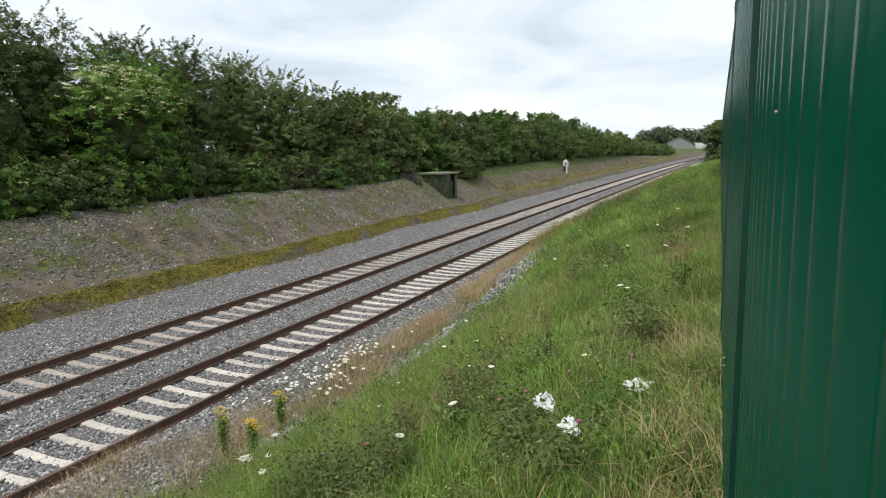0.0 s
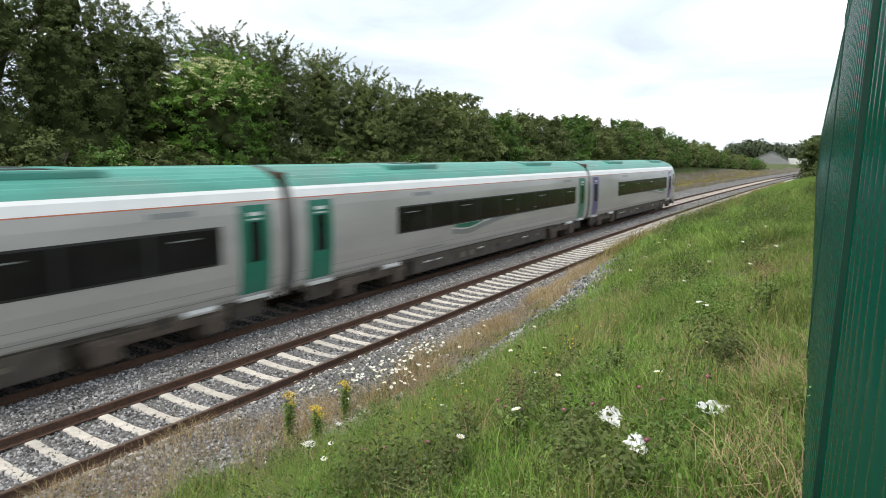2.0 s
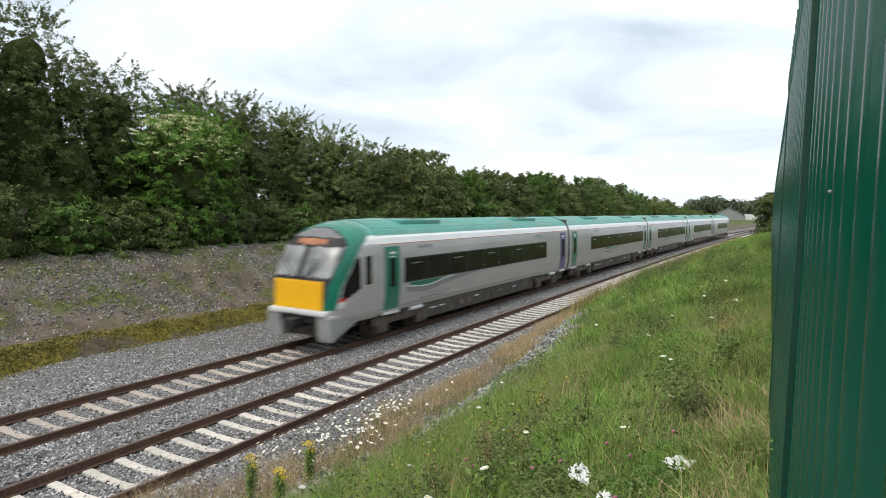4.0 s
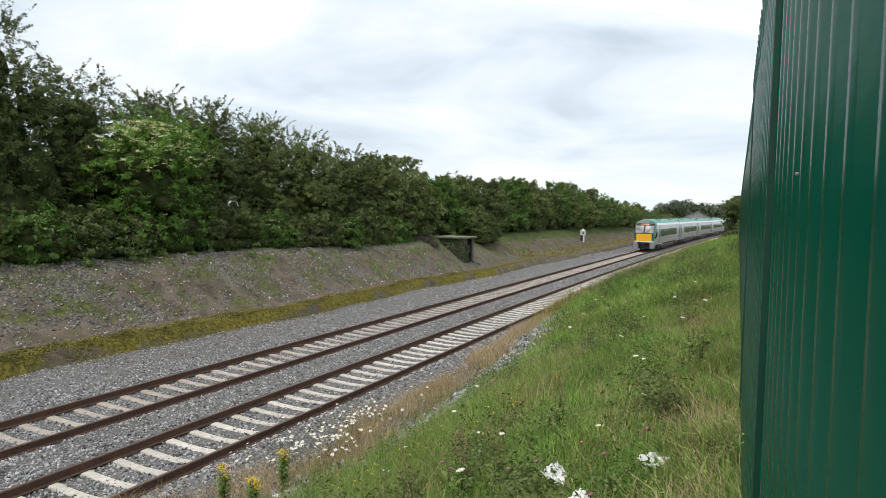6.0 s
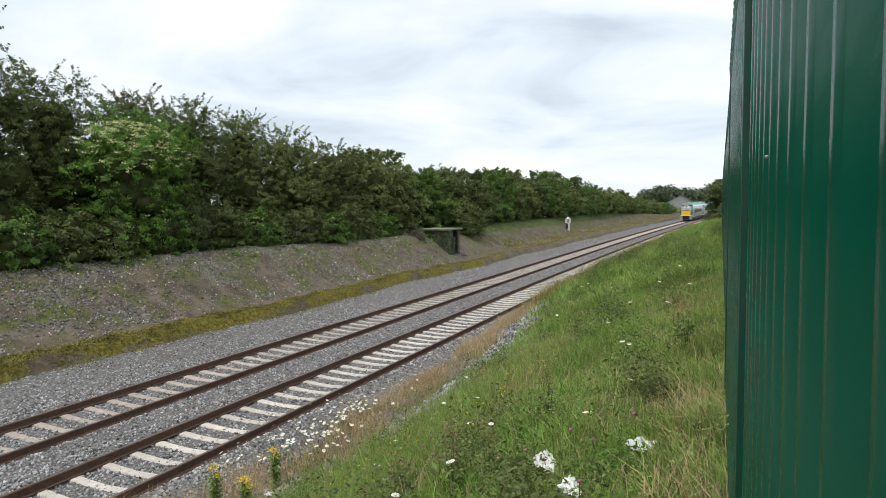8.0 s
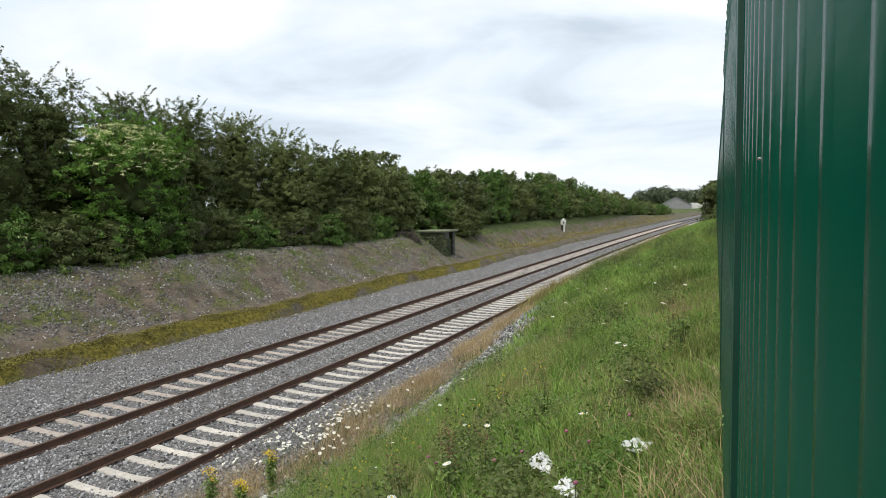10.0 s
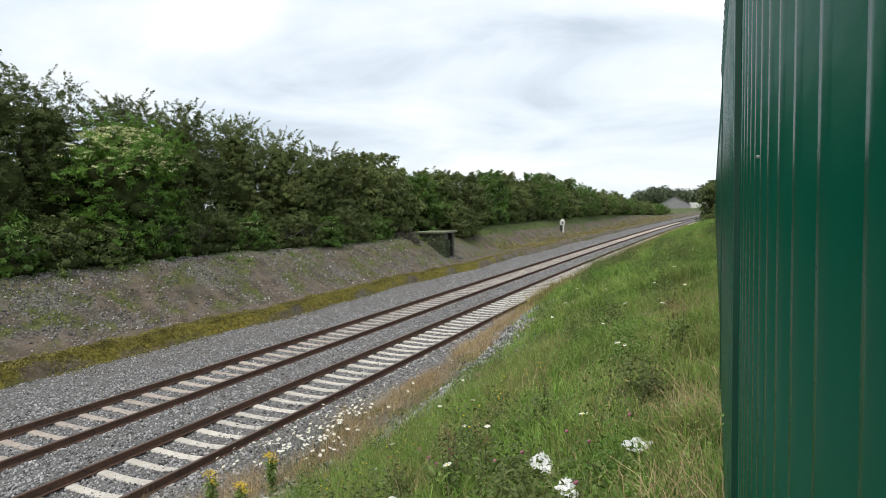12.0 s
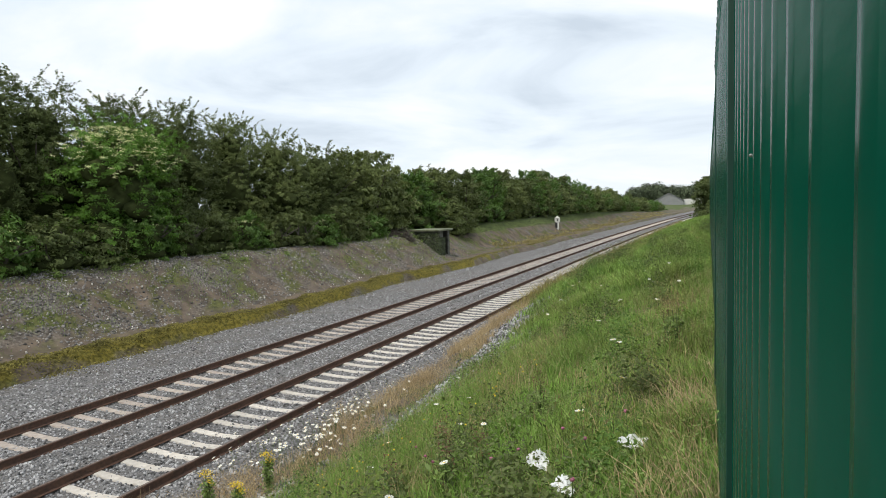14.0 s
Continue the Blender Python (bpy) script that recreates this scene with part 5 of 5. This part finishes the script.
weed_clumps("dock_clumps", "dark leafy weed clumps in the bank grass", M_LEAF_A, bank_spots(110, 61, 0.14, 0.36), 480, 0.022, 62)
weed_clumps("nettle_clumps", "fresh green nettle clumps in the bank grass", M_LEAF_B, bank_spots(40, 63, 0.14, 0.34), 800, 0.017, 64)
weed_clumps("withered_weeds", "brown withered weed clumps in the bank grass", M_DRY2, bank_spots(80, 65, 0.12, 0.30), 520, 0.013, 66)
g_ = np.random.default_rng(67)
cut = []
for _ in range(70):
    y_ = 6 + 55 * g_.random() ** 1.2
    cut.append((float(hedge_x(y_)) + g_.uniform(1.2, 5.0), y_, g_.uniform(0.10, 0.30), g_.uniform(0.10, 0.34)))
weed_clumps("dead_brambles", "brown dead bramble heap beside the concrete hut", M_BARK, [(-14.2, 46.2, 0.55, 0.75), (-13.4, 45.6, 0.45, 0.5), (-15.0, 46.0, 0.5, 0.6)], 420, 0.05, 69)
weed_clumps("cutting_weeds", "low green weeds scattered over the bare cutting slope", M_WEED, cut, 260, 0.05, 68)


def disc_mesh(name, petals, r0, r1, z, material, cup=0.0):
    v, f = [], []
    for k in range(petals):
        a, da = 6.283 * k / petals, 6.283 / petals * 0.42
        i = len(v)
        v += [(r0 * math.cos(a - da), r0 * math.sin(a - da), z), (r1 * math.cos(a - da * 0.8), r1 * math.sin(a - da * 0.8), z + cup), (r1 * 1.06 * math.cos(a), r1 * 1.06 * math.sin(a), z + cup * 1.1), (r1 * math.cos(a + da * 0.8), r1 * math.sin(a + da * 0.8), z + cup), (r0 * math.cos(a + da), r0 * math.sin(a + da), z)]
        f.append(tuple(range(i, i + 5)))
    return mesh_of(name, v, f, material)


def dome_mesh(name, r, z, squash, material, seg=8):
    bm = bmesh.new()
    bmesh.ops.create_icosphere(bm, subdivisions=1, radius=r, matrix=Matrix.Translation((0, 0, z)) @ Matrix.Diagonal((1, 1, squash, 1)))
    me = bpy.data.meshes.new(name)
    bm.to_mesh(me)
    bm.free()
    me.materials.append(material)
    return me


def stem_mesh(h, r=0.0025):
    bm = rod_bm((0, 0, -0.03), (0.01, 0.005, h * 0.6), r, r, 5)
    rod_bm((0.01, 0.005, h * 0.6), (0, 0, h), r, r * 0.8, 5, bm)
    me = bpy.data.meshes.new("stem")
    bm.to_mesh(me)
    bm.free()
    me.materials.append(M_STEM)
    return me


def daisy(h):
    ob = tagged(put("oxeye_daisy", None), "white oxeye daisy growing beside the track", "flower", group="daisies beside the track")
    put("stem", stem_mesh(h), ob)
    hd = put("flower_head", dome_mesh("flower_head", 0.010, h + 0.004, 0.5, M_POLLEN), ob, "yellow flower centre")
    put("petals", disc_mesh("petals", 13, 0.007, 0.034, h + 0.004, M_PETAL, 0.004), ob, "white petals")
    return ob


def set_plants(proto, spots, seed, tilt=14):
    rg = random.Random(seed)
    for i, (x, y) in enumerate(spots):
        z = max(float(ground_z(x, y)), float(ballast_z(x, y)) - 0.1) if x < 2.6 else float(ground_z(x, y))
        m = pose(x, y, z, rg.uniform(-tilt, tilt), rg.uniform(-tilt, tilt), rg.uniform(0, 360))
        if i == 0:
            proto.matrix_basis = m
        else:
            copy_thing(proto, m)


rg = random.Random(3)
spots = [(rg.gauss(1.45, 0.5), 8.8 + 3.2 * rg.random() + max(0.0, rg.gauss(0, 1.5))) for k in range(210)]
set_plants(daisy(0.34), spots[:110], 1, 32)
set_plants(daisy(0.46), spots[110:], 2, 32)
set_plants(daisy(0.40), [(rg.uniform(4.2, 8.3), rg.uniform(4, 20)) for _ in range(34)], 5)


def ragwort(h, label, head=None, name="ragwort", flat=True):
    head = head or M_POLLEN
    rng = np.random.default_rng(int(h * 1000))
    ob = tagged(put(name, None), label, "plant")
    for k in range(4):
        bm = rod_bm((0, 0, -0.03), (0.05 * math.cos(k * 1.7), 0.05 * math.sin(k * 1.7), h * (0.8 + 0.06 * k)), 0.006, 0.003, 6)
        s = part("stem", bm, M_STEM, ob)
        n = 120 if flat else 26
        t = rng.random(n)
        p = np.stack([0.05 * math.cos(k * 1.7) * t + rng.normal(0, 0.035, n), 0.05 * math.sin(k * 1.7) * t + rng.normal(0, 0.035, n), h * 0.8 * t], -1)
        put("leaves", fast_mesh("leaves", leaf_quads(rng, p, np.tile([0, 0, 1.0], (n, 1)), 0.035), 4, M_WEED), s)
        n = 55 if flat else 46
        c0 = np.array([0.05 * math.cos(k * 1.7), 0.05 * math.sin(k * 1.7), h * (0.8 + 0.06 * k)])
        p = c0 + rng.normal(0, 1, (n, 3)) * (np.array([0.04, 0.04, 0.022]) if flat else np.array([0.014, 0.014, 0.09]))
        put("flower_head", fast_mesh("flower_head", leaf_quads(rng, p, np.tile([0, 0, 1.0], (n, 1)), 0.015 if flat else 0.010), 4, head), s, "yellow flower cluster" if flat else "red-brown seed spike")["kind"] = "stuff"
    return ob


def umbel(h, label, wide=0.07):
    rng = np.random.default_rng(int(h * 777))
    ob = tagged(put("hogweed", None), label, "flower")
    s = part("stem", rod_bm((0, 0, -0.03), (0, 0, h), 0.006, 0.004, 6), M_STEM, ob)
    for k in range(14):
        a, r = k * 2.4, wide * math.sqrt((k + 0.5) / 14)
        x, y = r * math.cos(a), r * math.sin(a)
        part("ray", rod_bm((0, 0, h - 0.02), (x, y, h + 0.045 - 4 * r * r), 0.0015, 0.0012, 4), M_STEM, s)
        p = np.array([x, y, h + 0.05 - 4 * r * r]) + rng.normal(0, 1, (26, 3)) * np.array([0.012, 0.012, 0.005])
        put("flower_head", fast_mesh("flower_head", leaf_quads(rng, p, np.tile([0, 0, 1.0], (26, 1)), 0.007), 4, M_PETAL), s, "white flower cluster")
    return ob


def at_ground(ob, x, y, turn=0.0, lift=0.0):
    z = float(ground_z(x, y)) + lift
    ob.matrix_basis = pose(x, y, z, 0, 0, turn)
    return ob


at_ground(ragwort(0.86, "tall yellow ragwort at the edge of the bank"), 1.75, 7.35)
at_ground(ragwort(0.74, "yellow ragwort among the bank grass"), 2.05, 8.4)
at_ground(ragwort(0.66, "small yellow ragwort among the bank grass"), 2.3, 7.4)
at_ground(umbel(0.55, "white hogweed head above the bank grass", 0.07), 4.28, 5.03)
at_ground(umbel(0.35, "white wild carrot head in the bank grass", 0.04), 3.4, 6.6)


for k, (x, y, h) in enumerate(((6.9, 4.6, 0.46), (7.1, 4.9, 0.42), (6.6, 5.3, 0.48), (6.2, 5.0, 0.44), (7.2, 6.4, 0.45), (6.0, 6.6, 0.40), (8.45, 7.7, 0.50), (8.3, 8.3, 0.46))):
    at_ground(ragwort(h + 0.001 * k, "reddish brown dock plant standing in the bank grass", M_DOCK, "dock_plant", False), x, y)


def buttons(name, label, material, spots, r, h, seed):
    rgb = random.Random(seed)
    for i, (x, y) in enumerate(spots):
        ob = tagged(put(name, None, m=pose(x, y, float(ground_z(x, y)), rgb.uniform(-12, 12), rgb.uniform(-12, 12), 0)), label, "flower")
        put("stem", stem_mesh(h), ob)
        put("flower_head", dome_mesh("flower_head", r, h, 0.8, material), ob)


buttons("meadow_buttercup", "small yellow flower in the bank grass", M_POLLEN, [(5.0 + rg.gauss(0, 0.5), 6.1 + rg.gauss(0, 0.7)) for _ in range(18)] + [(6.3 + rg.gauss(0, 0.35), 7.8 + rg.gauss(0, 0.7)) for _ in range(16)], 0.012, 0.36, 1)
buttons("red_clover", "pink clover head in the bank grass", M_CLOVER, [(6.5 + rg.gauss(0, 0.8), 4.6 + rg.gauss(0, 0.6)) for _ in range(14)], 0.017, 0.34, 2)


def crumpled(name, label, x, y, sx, sy, h, seed, turn):
    """Torn white film, crumpled in folds."""
    rng = np.random.default_rng(seed)
    n = 15
    a = rng.uniform(0, 6.28, 6)
    v, f = [], []
    for i in range(n):
        for j in range(n):
            p, q = i / (n - 1) * 2 - 1, j / (n - 1) * 2 - 1
            edge = 1 - 0.22 * math.sin(3 * math.atan2(q, p) + a[0]) - 0.12 * math.sin(7 * math.atan2(q, p) + a[1])
            fold = abs(math.sin(3.1 * p + 2.2 * q + a[2])) * 0.5 + abs(math.sin(5.3 * q - 2.7 * p + a[3])) * 0.4 + rng.uniform(0, 0.3)
            v.append((p * sx * edge * math.sqrt(1 - q * q / 2), q * sy * edge * math.sqrt(1 - p * p / 2), h * fold * (1.15 - 0.8 * max(abs(p), abs(q)))))
    for i in range(n - 1):
        for j in range(n - 1):
            f.append((i * n + j, (i + 1) * n + j, (i + 1) * n + j + 1, i * n + j + 1))
    me = mesh_of(name, v, f, M_PLASTIC)
    ob = tagged(put(name, me), label, "litter")
    at_ground(ob, x, y, turn, 0.16)
    sol = ob.modifiers.new("thickness", "SOLIDIFY")
    sol.thickness = 0.003
    return ob


crumpled("plastic_bag", "crumpled white plastic bag lying in the grass", 7.63, 4.69, 0.085, 0.12, 0.13, 1, 30)
crumpled("plastic_bag", "flattened white plastic bag lying in the grass", 8.03, 3.8, 0.06, 0.13, 0.07, 2, 20)
crumpled("torn_paper", "torn white paper scraps lying in the grass", 8.37, 4.35, 0.08, 0.10, 0.07, 3, -40)


def motions():
    for k, car in enumerate(train):
        walk(car, [(t * 0.5, carriage_pose(k, t * 0.5)) for t in range(29)])


motions()
